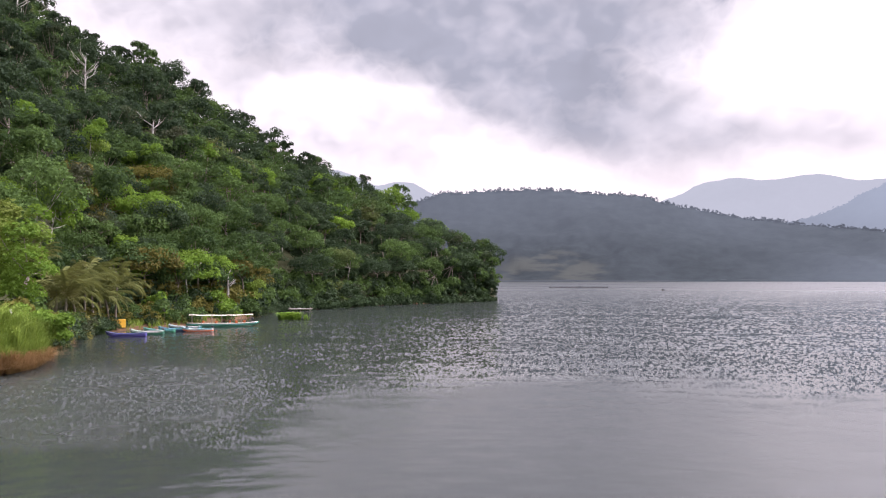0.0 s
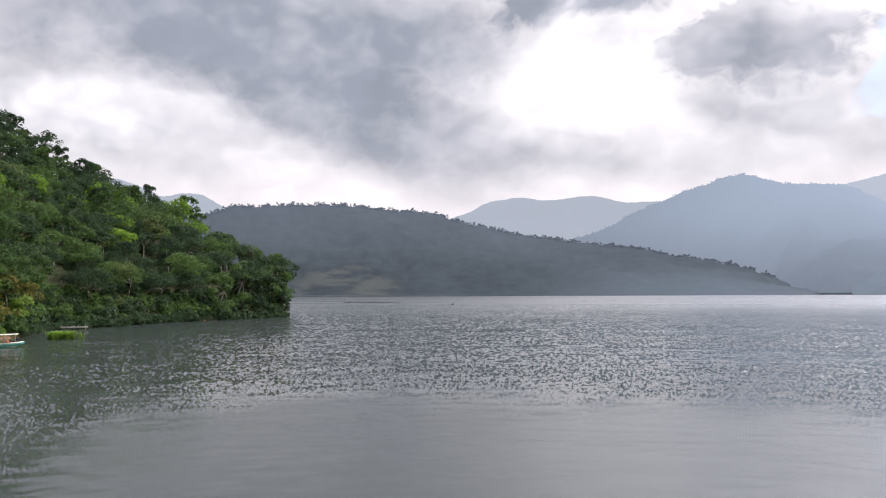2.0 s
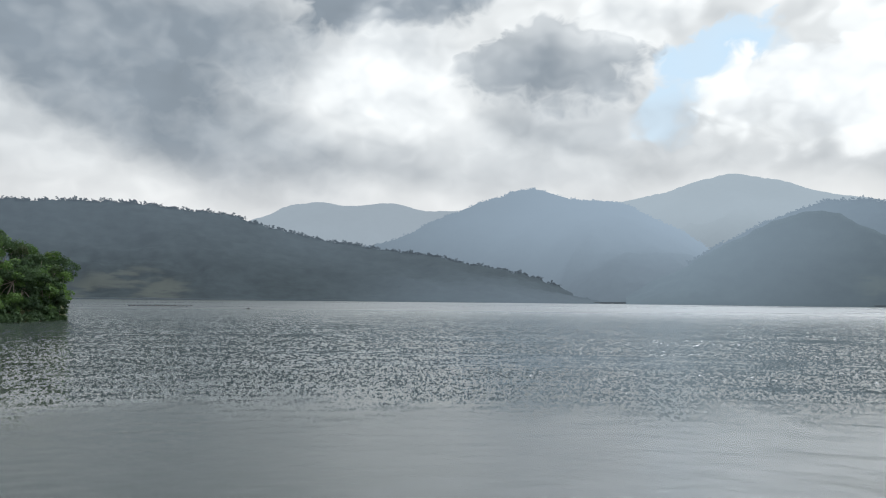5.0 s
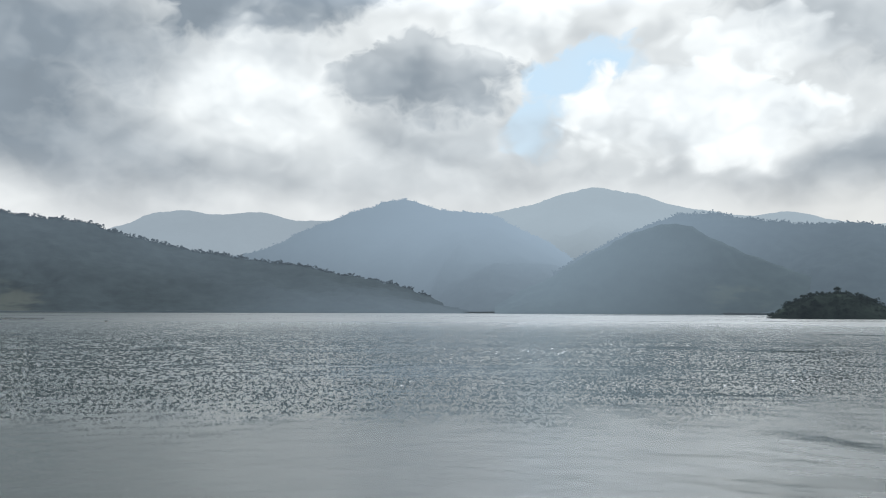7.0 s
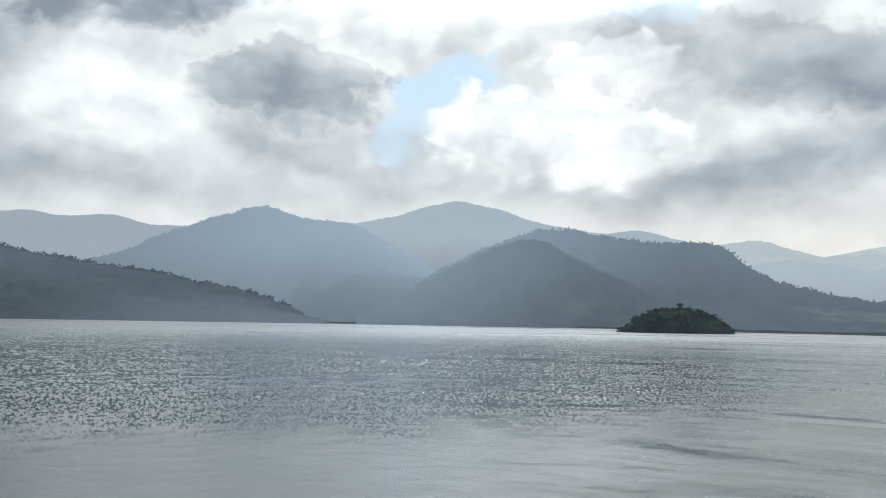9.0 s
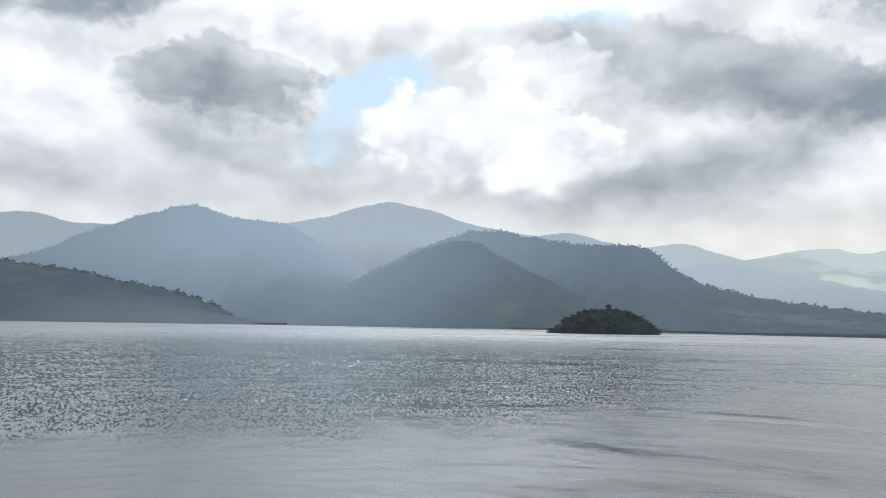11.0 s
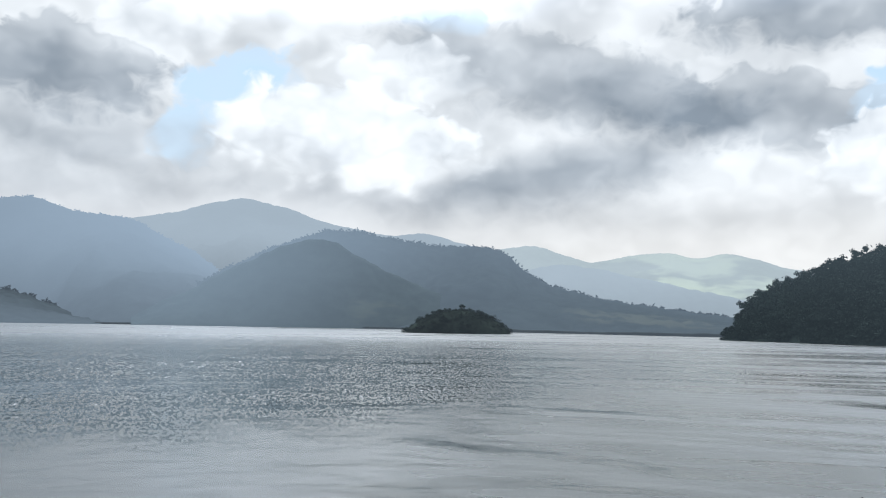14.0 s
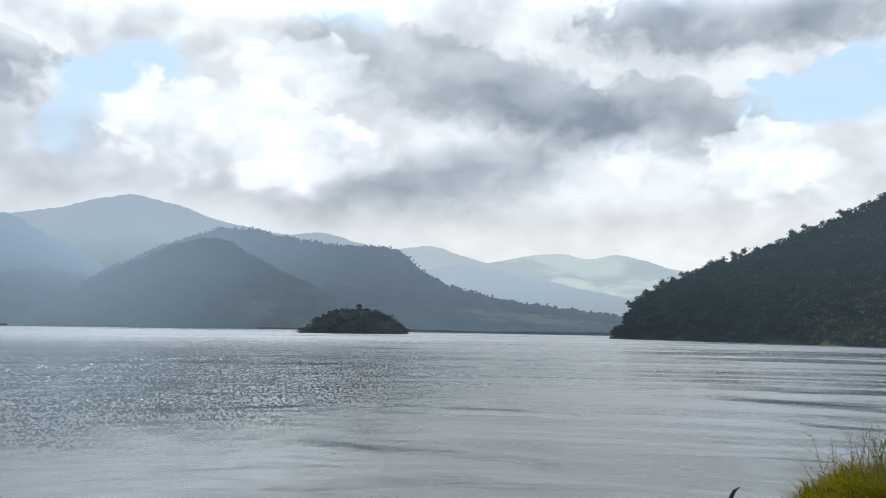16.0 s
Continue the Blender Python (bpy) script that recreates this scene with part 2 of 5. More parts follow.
def lake():
    """Dark lake water: ripples log-polar about the eye's foot, shaped to fit the camera's view, calm lanes, and low
    swells towards the headland.
    """
    m, g = material("lake_water")
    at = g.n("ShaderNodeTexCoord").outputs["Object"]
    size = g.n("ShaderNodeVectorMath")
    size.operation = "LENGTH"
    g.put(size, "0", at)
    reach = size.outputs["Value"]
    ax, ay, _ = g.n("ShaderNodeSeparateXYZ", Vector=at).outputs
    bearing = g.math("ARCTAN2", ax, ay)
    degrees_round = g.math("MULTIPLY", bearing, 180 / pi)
    log_reach = g.math("LOGARITHM", g.math("MAXIMUM", reach, 1.0), 2.718282)
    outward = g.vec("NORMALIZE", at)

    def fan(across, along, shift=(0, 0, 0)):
        return g.vec("ADD", g.n("ShaderNodeCombineXYZ", X=g.math("MULTIPLY", bearing, across), Y=g.math("MULTIPLY", log_reach, along)).outputs[0], shift)

    turn = g.n("ShaderNodeMapping", Vector=at, Rotation=(0, 0, radians(38)))
    lanes = g.noise(g.vec("MULTIPLY", turn.outputs[0], (0.16, 1.0, 1)), 0.05, 3.0, 0.5, 0.9)
    wind = g.ramp(lanes, 0.34, 0.60, 0.45, 1.0)
    # smooth water near the eye; its edge at each bearing is placed to fit the view
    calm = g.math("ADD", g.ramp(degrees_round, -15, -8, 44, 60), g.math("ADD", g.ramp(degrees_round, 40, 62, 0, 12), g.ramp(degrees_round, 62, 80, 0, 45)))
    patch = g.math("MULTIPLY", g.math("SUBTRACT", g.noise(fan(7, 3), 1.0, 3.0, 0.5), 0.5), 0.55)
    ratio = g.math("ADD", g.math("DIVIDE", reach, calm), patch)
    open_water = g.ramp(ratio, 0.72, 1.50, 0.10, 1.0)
    # still water under the wooded hill
    shelter = g.math("MULTIPLY", g.ramp(degrees_round, -9, -14), g.ramp(reach, 86, 112))
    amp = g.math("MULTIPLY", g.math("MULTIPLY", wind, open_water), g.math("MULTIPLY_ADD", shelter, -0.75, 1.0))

    def tilt(v, detail=2.0, k=0.55):
        c = g.n("ShaderNodeTexNoise", Vector=v, Scale=1.0, Detail=detail, Roughness=k).outputs["Color"]
        return g.vec("SUBTRACT", c, (0.5, 0.5, 0.5))

    def scaled(v, k):
        node = g.n("ShaderNodeVectorMath")
        node.operation = "SCALE"
        g.put(node, "0", v), g.put(node, "Scale", k)
        return node.outputs[0]

    # rougher water off the reed bank, placed to fit the camera's view
    rough_patch = g.math("MULTIPLY", g.ramp(degrees_round, -9, -16), g.math("MULTIPLY", g.ramp(ratio, 0.98, 1.12), g.ramp(ratio, 2.1, 1.6)))
    right_water = g.ramp(degrees_round, 56, 80)
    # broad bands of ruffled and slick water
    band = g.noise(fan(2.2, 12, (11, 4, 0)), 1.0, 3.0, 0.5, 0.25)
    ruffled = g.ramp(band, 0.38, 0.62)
    ripple = scaled(tilt(fan(335, 49), 2.0, 0.6), g.math("MULTIPLY", g.math("MULTIPLY", amp, g.math("MULTIPLY_ADD", ruffled, 0.5, 0.62)), g.math("MULTIPLY_ADD", rough_patch, 1.0, 0.85)))
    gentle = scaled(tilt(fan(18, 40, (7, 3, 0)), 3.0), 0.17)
    # long low swells, tilted away from the eye so that they look dark
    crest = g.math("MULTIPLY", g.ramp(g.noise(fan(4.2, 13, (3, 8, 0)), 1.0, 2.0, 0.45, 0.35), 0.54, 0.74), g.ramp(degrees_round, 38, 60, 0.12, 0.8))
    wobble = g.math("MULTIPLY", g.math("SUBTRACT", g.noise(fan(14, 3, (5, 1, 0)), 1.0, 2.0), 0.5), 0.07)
    # dark streaks placed to fit the camera's view: bearing and reach of both ends, thickness as a share of the reach
    for a0, d0, a1, d1, thick in STREAKS:
        lean = (math.log(d1) - math.log(d0)) / (a1 - a0)
        off = g.math("ADD", g.math("SUBTRACT", log_reach, g.math("MULTIPLY_ADD", g.math("SUBTRACT", degrees_round, a0), lean, math.log(d0))), wobble)
        ends = g.math("MULTIPLY", g.ramp(degrees_round, a0 - 1, a0 + 4), g.ramp(degrees_round, a1 + 1.5, a1 - 5))
        crest = g.math("MAXIMUM", crest, g.math("MULTIPLY", ends, g.ramp(g.math("ABSOLUTE", off), thick, thick * 0.15)))
    swell = scaled(outward, g.math("MULTIPLY", crest, 0.036))
    slope = g.vec("ADD", g.vec("ADD", ripple, gentle), swell)
    facet = g.vec("NORMALIZE", g.vec("ADD", g.vec("MULTIPLY", slope, (1, 1, 0)), (0, 0, 1)))
    slick = g.ramp(degrees_round, -15, -6, 0.12, 0.27)
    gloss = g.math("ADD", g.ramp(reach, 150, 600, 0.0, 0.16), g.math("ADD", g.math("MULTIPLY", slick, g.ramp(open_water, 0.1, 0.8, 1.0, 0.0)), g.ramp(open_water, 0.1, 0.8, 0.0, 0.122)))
    gloss = g.math("ADD", gloss, g.math("MULTIPLY", rough_patch, 0.16))
    gloss = g.math("ADD", gloss, g.math("MULTIPLY", right_water, g.math("MULTIPLY", ruffled, 0.16)))
    gloss = g.math("MULTIPLY", gloss, g.math("MULTIPLY_ADD", crest, -0.45, 1.0))
    deep = g.mix(g.noise(at, 0.02, 2.0), rgb(0.020, 0.025, 0.022), rgb(0.030, 0.036, 0.033))
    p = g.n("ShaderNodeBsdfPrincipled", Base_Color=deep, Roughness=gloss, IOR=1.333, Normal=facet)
    g.n("ShaderNodeOutputMaterial", Surface=p.outputs[0])
    return m


def hill_floor():
    """Leaf litter on the slope; bare red earth along the waterline."""
    m, g = material("hill_floor")
    at = g.n("ShaderNodeNewGeometry").outputs["Position"]
    z = g.n("ShaderNodeSeparateXYZ", Vector=at).outputs[2]
    n1, n2 = g.noise(at, 0.25, 4.0), g.noise(at, 3.0, 5.0, 0.65)
    litter = g.mix(n2, rgb(0.020, 0.026, 0.012), rgb(0.055, 0.056, 0.026))
    soil = g.mix(n2, rgb(0.055, 0.036, 0.020), rgb(0.135, 0.080, 0.042))
    f = g.ramp(g.math("ADD", z, g.math("MULTIPLY", g.math("SUBTRACT", n1, 0.5), 1.8)), 1.3, 0.3)
    bp = g.n("ShaderNodeBump", Strength=0.6, Distance=0.1, Height=n2)
    p = g.n("ShaderNodeBsdfPrincipled", Base_Color=g.mix(f, litter, soil), Roughness=0.95, Normal=bp.outputs[0])
    p.inputs["Specular IOR Level"].default_value = 0.05
    g.n("ShaderNodeOutputMaterial", Surface=p.outputs[0])
    return m


M_HILL = hill_floor()
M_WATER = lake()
M_LEAF = leaves("broad_leaves", (0.026, 0.050, 0.022), (0.088, 0.148, 0.040), (0.115, 0.115, 0.050), 0, 0.32)
M_FRESH = leaves("fresh_leaves", (0.062, 0.122, 0.020), (0.160, 0.265, 0.038), (0.170, 0.184, 0.054), 1, 0.4)
# dark foliage; at the point and its waterline the colour stands in for shade
M_DUSK = leaves("dark_and_shaded_leaves", (0.021, 0.035, 0.022), (0.050, 0.082, 0.037), (0.074, 0.070, 0.042), 2, 0.32)
M_RUST = leaves("rusty_leaves", (0.075, 0.070, 0.020), (0.150, 0.145, 0.035), (0.200, 0.100, 0.040), 3)
M_PALM = leaves("palm_fronds", (0.070, 0.088, 0.028), (0.150, 0.160, 0.052), (0.180, 0.150, 0.055), 4)
M_GRASS = leaves("bank_grass", (0.090, 0.145, 0.026), (0.205, 0.280, 0.052), (0.260, 0.200, 0.070), 5)
M_STRAW = leaves("dry_grass", (0.16, 0.10, 0.045), (0.34, 0.21, 0.085), (0.30, 0.13, 0.06), 6)
M_BANK = leaves("olive_bank_grass", (0.020, 0.020, 0.002), (0.125, 0.104, 0.004), (0.190, 0.105, 0.010), 10, 0.25, 0.0)
M_STALK = leaves("grass_stalks", (0.060, 0.058, 0.022), (0.15, 0.14, 0.05), (0.16, 0.12, 0.05), 9, 0.2)
M_BARK = rough("bark", (0.10, 0.085, 0.065), (0.24, 0.21, 0.17), 1.5, 0.9, 0.5)
M_PALEBARK = rough("pale_bark", (0.20, 0.185, 0.165), (0.40, 0.38, 0.34), 1.2, 0.9, 0.4)
M_GROUND = rough("ground_earth", (0.030, 0.030, 0.024), (0.060, 0.056, 0.040), 0.05, 0.95, 0.4)
M_WOOD = rough("weathered_wood", (0.16, 0.13, 0.10), (0.34, 0.30, 0.25), 2.0, 0.85, 0.4)
M_DARKWOOD = rough("dark_wood", (0.015, 0.013, 0.012), (0.045, 0.038, 0.032), 2.0, 0.7, 0.5)
M_BLACK = rough("black_iron", (0.012, 0.012, 0.013), (0.04, 0.04, 0.04), 3.0, 0.5, 0.2)
M_ROOF = paint("cream_roof_paint", (0.76, 0.72, 0.60), 0.5)
M_GREENPAINT = paint("green_boat_paint", (0.035, 0.22, 0.12), 0.4)
M_TEAL = paint("teal_boat_paint", (0.06, 0.26, 0.27), 0.4)
M_VIOLET = paint("violet_boat_paint", (0.075, 0.06, 0.27), 0.4)
M_NAVY = paint("navy_boat_paint", (0.03, 0.05, 0.12), 0.4)
M_WHITEPAINT = paint("white_boat_paint", (0.62, 0.60, 0.56), 0.4)
M_ORANGE = paint("orange_paint", (0.60, 0.14, 0.035), 0.45)
M_YELLOW = paint("yellow_paint", (0.72, 0.40, 0.02), 0.45)
# haze colour that the distant materials emit
HAZE_GLOW = (0.368, 0.45, 0.54)


# ------------------------------------------------------------------ mesh tools
def polar(az, d, z=0.0):
    """The place at an azimuth in degrees and a distance in metres from the eye's foot."""
    return Vector((d * sin(radians(az)), d * cos(radians(az)), z))


def mesh_of(name, verts, faces, mat, smooth=True):
    me = bpy.data.meshes.new(name)
    me.from_pydata(verts.tolist() if isinstance(verts, np.ndarray) else verts, [], faces.tolist() if isinstance(faces, np.ndarray) else faces)
    me.materials.append(mat)
    if smooth:
        me.polygons.foreach_set("use_smooth", [True] * len(me.polygons))
    me.update()
    return me


def part(name, bm, mat, parent=None, label=""):
    """Links a bmesh (or a mesh) as one object under a thing or a part."""
    if isinstance(bm, bmesh.types.BMesh):
        me = bpy.data.meshes.new(name)
        bm.to_mesh(me)
        bm.free()
        me.materials.append(mat)
    else:
        me = bm
    ob = new(name, me)
    ob.parent = parent
    return tagged(ob, label) if label else ob


def box(bm, size, at=(0, 0, 0), turn=(0, 0, 0), bevel=0.0):
    """A bevelled box added to bm."""
    made = bmesh.ops.create_cube(bm, size=1.0)["verts"]
    bmesh.ops.transform(bm, verts=made, matrix=pose(*at, *turn) @ Matrix.Diagonal((*size, 1)))
    if bevel:
        edges = list({e for v in made for e in v.link_edges})
        bmesh.ops.bevel(bm, geom=edges, offset=bevel, segments=1, affect="EDGES", profile=0.6)
    return bm


def tube(points, radii, sides=7):
    """Vertices and faces of a tapered tube along points."""
    pts = [Vector(p) for p in points]
    verts, faces = [], []
    for i, p in enumerate(pts):
        along = (pts[min(i + 1, len(pts) - 1)] - pts[max(i - 1, 0)]).normalized()
        side = along.cross(Vector((0.31, 0.95, 0.08))).normalized()
        up = side.cross(along)
        for k in range(sides):
            a = 2 * pi * k / sides
            verts.append(tuple(p + (side * cos(a) + up * sin(a)) * radii[i]))
    for i in range(len(pts) - 1):
        for k in range(sides):
            a, b = i * sides + k, i * sides + (k + 1) % sides
            faces.append((a, b, b + sides, a + sides))
    faces.append(tuple(range(sides))[::-1])
    faces.append(tuple(range((len(pts) - 1) * sides, len(pts) * sides)))
    return verts, faces


def merged(pieces):
    """Several (verts, faces) as one."""
    verts, faces = [], []
    for v, f in pieces:
        n = len(verts)
        verts.extend(v)
        faces.extend(tuple(i + n for i in q) for q in f)
    return verts, faces


def keyed(keys):
    """A smooth function through (x, y) pairs."""
    xs, ys = np.array([k[0] for k in keys], float), np.array([k[1] for k in keys], float)
    slope = np.gradient(ys, xs)

    def f(x):
        x = np.clip(np.asarray(x, float), xs[0], xs[-1])
        i = np.clip(np.searchsorted(xs, x) - 1, 0, len(xs) - 2)
        h = xs[i + 1] - xs[i]
        t = (x - xs[i]) / h
        # gentle cubic: half the free slope, so that it never swings past its keys by much
        return ((2 * t ** 3 - 3 * t ** 2 + 1) * ys[i] + (t ** 3 - 2 * t ** 2 + t) * h * slope[i] * 0.6
                + (-2 * t ** 3 + 3 * t ** 2) * ys[i + 1] + (t ** 3 - t ** 2) * h * slope[i + 1] * 0.6)
    return f


def fbm(x, y, scale, octaves=4):
    return noise.fractal(Vector((x * scale, y * scale, 3.7)), 1.0, 2.0, octaves)


def sheet(az, dist, height):
    """A grid over azimuths; dist(i az, j) and height give each row. Vertices and quads."""
    n, k = len(az), dist.shape[1]
    a = np.radians(az)[:, None]
    v = np.stack([dist * np.sin(a), dist * np.cos(a), height], -1).reshape(-1, 3)
    i, j = np.meshgrid(np.arange(n - 1), np.arange(k - 1), indexing="ij")
    q = (i * k + j).ravel()
    return v, np.stack([q, q + 1, q + k + 1, q + k], -1)


# ------------------------------------------------------------------ trees
def leaf_cloud(rng, centres, radii, count, size, up=0.32, squash=0.9, flat=0.0):
    """Leaves on the shells of clumps, facing outwards and up. (N, 4, 3) corners."""
    centres, radii = np.asarray(centres, float), np.asarray(radii, float)
    pick = rng.choice(len(centres), count, p=radii ** 2 / np.sum(radii ** 2))
    d = rng.normal(size=(count, 3))
    d[:, 2] = np.abs(d[:, 2]) * 1.0 - 0.35
    d /= np.linalg.norm(d, axis=1)[:, None]
    r = radii[pick] * rng.uniform(0.72, 1.08, count)
    p = centres[pick] + d * r[:, None] * np.array([1, 1, squash])
    nrm = d * (1 - flat) + np.array([0, 0, up + flat]) + rng.normal(size=(count, 3)) * 0.38
    nrm /= np.linalg.norm(nrm, axis=1)[:, None]
    s = np.cross(nrm, rng.normal(size=(count, 3)))
    s /= np.linalg.norm(s, axis=1)[:, None]
    t = np.cross(nrm, s)
    size = size * rng.uniform(0.6, 1.35, count)[:, None]
    droop = nrm * size * -0.22
    return np.stack([p - s * size * 0.62 + droop, p - t * size * 0.42, p + s * size * 0.62 + droop, p + t * size * 0.42], 1)


def quads(c):
    return c.reshape(-1, 3), np.arange(len(c) * 4).reshape(-1, 4)


def crown_of(rng, style, h, r):
    """Clump centres and radii of a crown of height h and half width r."""
    cs, rs = [], []
    if style == "umbrella":
        for k in range(22):
            a, q = k * 2.4 + rng.uniform(-0.5, 0.5), r * math.sqrt((k + rng.uniform(0, 1)) / 22) * 0.88
            cs.append((q * cos(a), q * sin(a), h * (0.86 - 0.22 * (q / r) ** 2 - (0.22 if k % 3 == 2 else 0.0)) + rng.uniform(-0.4, 0.4)))
            rs.append(r * rng.uniform(0.22, 0.34))
    elif style == "tiered":
        for k in range(5):
            for _ in range(6 - k // 2):
                a, q = rng.uniform(0, 2 * pi), r * (1 - 0.13 * k) * rng.uniform(0.35, 0.9)
                cs.append((q * cos(a), q * sin(a), h * (0.32 + 0.155 * k) + rng.uniform(-0.3, 0.3)))
                rs.append(r * rng.uniform(0.2, 0.3))
    elif style == "tall":
        for _ in range(12):
            a, q, t = rng.uniform(0, 2 * pi), r * rng.uniform(0.1, 0.8), rng.uniform(0, 1)
            cs.append((q * cos(a), q * sin(a), h * (0.62 + 0.34 * t)))
            rs.append(r * rng.uniform(0.22, 0.42) * (1.15 - 0.4 * t))
    elif style == "shrub":
        for _ in range(10):
            a, q = rng.uniform(0, 2 * pi), r * math.sqrt(rng.uniform(0, 1)) * 0.8
            cs.append((q * cos(a), q * sin(a), h * rng.uniform(0.12, 0.72) * (1 - 0.4 * (q / r) ** 2)))
            rs.append(r * rng.uniform(0.28, 0.45))
    else:
        for _ in range(28):
            d = rng.normal(size=3)
            d[2] = abs(d[2]) - 0.3
            d /= np.linalg.norm(d)
            k = rng.uniform(0.55, 0.88)
            cs.append((d[0] * r * k, d[1] * r * k, h * 0.60 + d[2] * h * 0.32 * k))
            rs.append(r * rng.uniform(0.24, 0.38))
    return np.array(cs), np.array(rs)


def trunk_of(rng, h, r, cs, thick=0.16, limbs=6):
    """A bent tapered trunk with limbs that reach into the clumps."""
    lean = rng.normal(size=2) * 0.05 * h
    fork = h * rng.uniform(0.42, 0.55)
    bole = [(lean[0] * t * t, lean[1] * t * t, -0.6 + (fork + 0.6) * t) for t in (0, 0.3, 0.65, 1.0)]
    pieces = [tube(bole, [thick * 1.35, thick, thick * 0.85, thick * 0.7], 6)]
    order = rng.permutation(len(cs))[:limbs]
    for i in order:
        c = cs[i]
        mid = (bole[-1][0] * 0.5 + c[0] * 0.5, bole[-1][1] * 0.5 + c[1] * 0.5, fork + (c[2] - fork) * 0.38)
        pieces.append(tube([bole[-1], mid, tuple(c)], [thick * 0.5, thick * 0.36, thick * 0.1], 4))
    return merged(pieces)


class Kind:
    """One grown tree: its crown and trunk as arrays."""

    def __init__(self, style, h, r, leaves_n, size, seed, **kw):
        rng = np.random.default_rng(seed)
        cs, rs = crown_of(rng, style, h, r)
        self.leaf = quads(leaf_cloud(rng, cs, rs, leaves_n, size, **kw))
        self.wood = trunk_of(rng, h, r, cs, 0.009 * h + 0.014 * r)
        self.h, self.r = h, r
        self.meshes = {}

    def crown_mesh(self, mat):
        if mat.name not in self.meshes:
            self.meshes[mat.name] = mesh_of("crown", *self.leaf, mat, False)
        return self.meshes[mat.name]

    def trunk_mesh(self, mat):
        key = "trunk" + mat.name
        if key not in self.meshes:
            self.meshes[key] = mesh_of("trunk", *self.wood, mat)
        return self.meshes[key]


def plant(kind, at, scale, turn, leaf_mat, bark, name, label, category, group=""):
    """A tree as a thing: an empty at its foot, trunk and crown under it."""
    root = new(name)
    root.empty_display_size = 0.3
    root.matrix_world = pose(*at, 0, 0, turn) @ Matrix.Diagonal((*scale, 1))
    tagged(root, label, category, group)
    part("trunk", kind.trunk_mesh(bark), None, root)
    part("crown", kind.crown_mesh(leaf_mat), None, root)
    return root


def woods(name, kinds, places, leaf_mats, bark, label, category="forest", rng=None, wood=True):
    """Many trees that nobody could count, as one object: places (x, y, z, scale, turn, kind, material)."""
    vs, fs, ms, n = [], [], [], 0
    for x, y, z, s, turn, k, mi in places:
        c, q = cos(turn) * s, sin(turn) * s
        todo = [(kinds[k].leaf, mi)]
        if wood:
            todo.append(((np.array(kinds[k].wood[0]), kinds[k].wood[1]), len(leaf_mats)))
        for (v, f), m in todo:
            p = np.empty_like(v)
            p[:, 0], p[:, 1], p[:, 2] = v[:, 0] * c - v[:, 1] * q + x, v[:, 0] * q + v[:, 1] * c + y, v[:, 2] * s + z
            vs.append(p)
            fs.extend((np.asarray(f) + n).tolist() if isinstance(f, np.ndarray) else [tuple(i + n for i in face) for face in f])
            ms.extend([m] * len(f))
            n += len(v)
    me = bpy.data.meshes.new(name)
    me.from_pydata(np.concatenate(vs).tolist(), [], fs)
    for m in (*leaf_mats, bark):
        me.materials.append(m)
    me.polygons.foreach_set("material_index", ms)
    me.update()
    return tagged(new(name, me), label, category, kind="stuff")


# ------------------------------------------------------------------ water and ground
ring = [tuple(polar(a, 4950, 0)) for a in range(0, 360, 3)]
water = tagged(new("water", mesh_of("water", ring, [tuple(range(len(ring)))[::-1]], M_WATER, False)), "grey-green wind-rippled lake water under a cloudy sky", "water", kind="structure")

FAR_SHORE = keyed([(-180, 60), (-150, 80), (-110, 90), (-70, 140), (-40, 500), (-5, 1500), (3, 1530), (56, 1530), (66, 1200), (80, 1040), (92, 800), (97, 500), (110, 90), (150, 60), (180, 60)])
SPUR = keyed([(-180, 60), (-120, 50), (-75, 14), (-50, 5), (0, 4), (60, 4), (86.6, 5), (89.8, 9), (91.6, 15), (94.5, 18), (100, 24), (120, 50), (180, 60)])


def ground_height(az, d):
    """One sheet: the bank under the camera, the lake bed, the land beyond the far shore."""
    edge, far = float(SPUR(az)), float(FAR_SHORE(az))
    top = 6.35 - max(0.0, d - 2.5) * 0.075
    if d < edge:
        z = top
    else:
        z = max(-3.0, top - (d - edge) * 0.8)
    if far < 200:
        z = max(z, 2.0 + 0.03 * d)
    elif d > far - 40:
        z = max(z, min(0.35 + (d - far) * 0.002, -3 + (d - far + 40) * 0.085))
    return z


g_az = np.arange(-180, 180.1, 1.25)
g_d = np.array([0.01, 0.8, 1.6, 2.4, 3.2, 4, 5, 6, 7.5, 9, 10.5, 12, 13.5, 15, 16.5, 18, 20, 22, 24, 27, 30, 40, 55, 75, 100, 150, 220, 320, 450, 560, 700, 820, 960, 1010, 1050, 1100, 1160, 1210, 1300, 1400, 1490, 1515, 1535, 1560, 1600, 1800, 2300, 3200, 4900])
g_z = np.array([[ground_height(a, d) + (0.12 * fbm(d * sin(radians(a)), d * cos(radians(a)), 0.4, 3) if d < 40 else 0.0) for d in g_d] for a in g_az])
tagged(new("ground", mesh_of("ground", *sheet(g_az, np.repeat(g_d[None], len(g_az), 0), g_z), M_GROUND)), "earthy lake shore and land round the water", "ground", kind="structure")


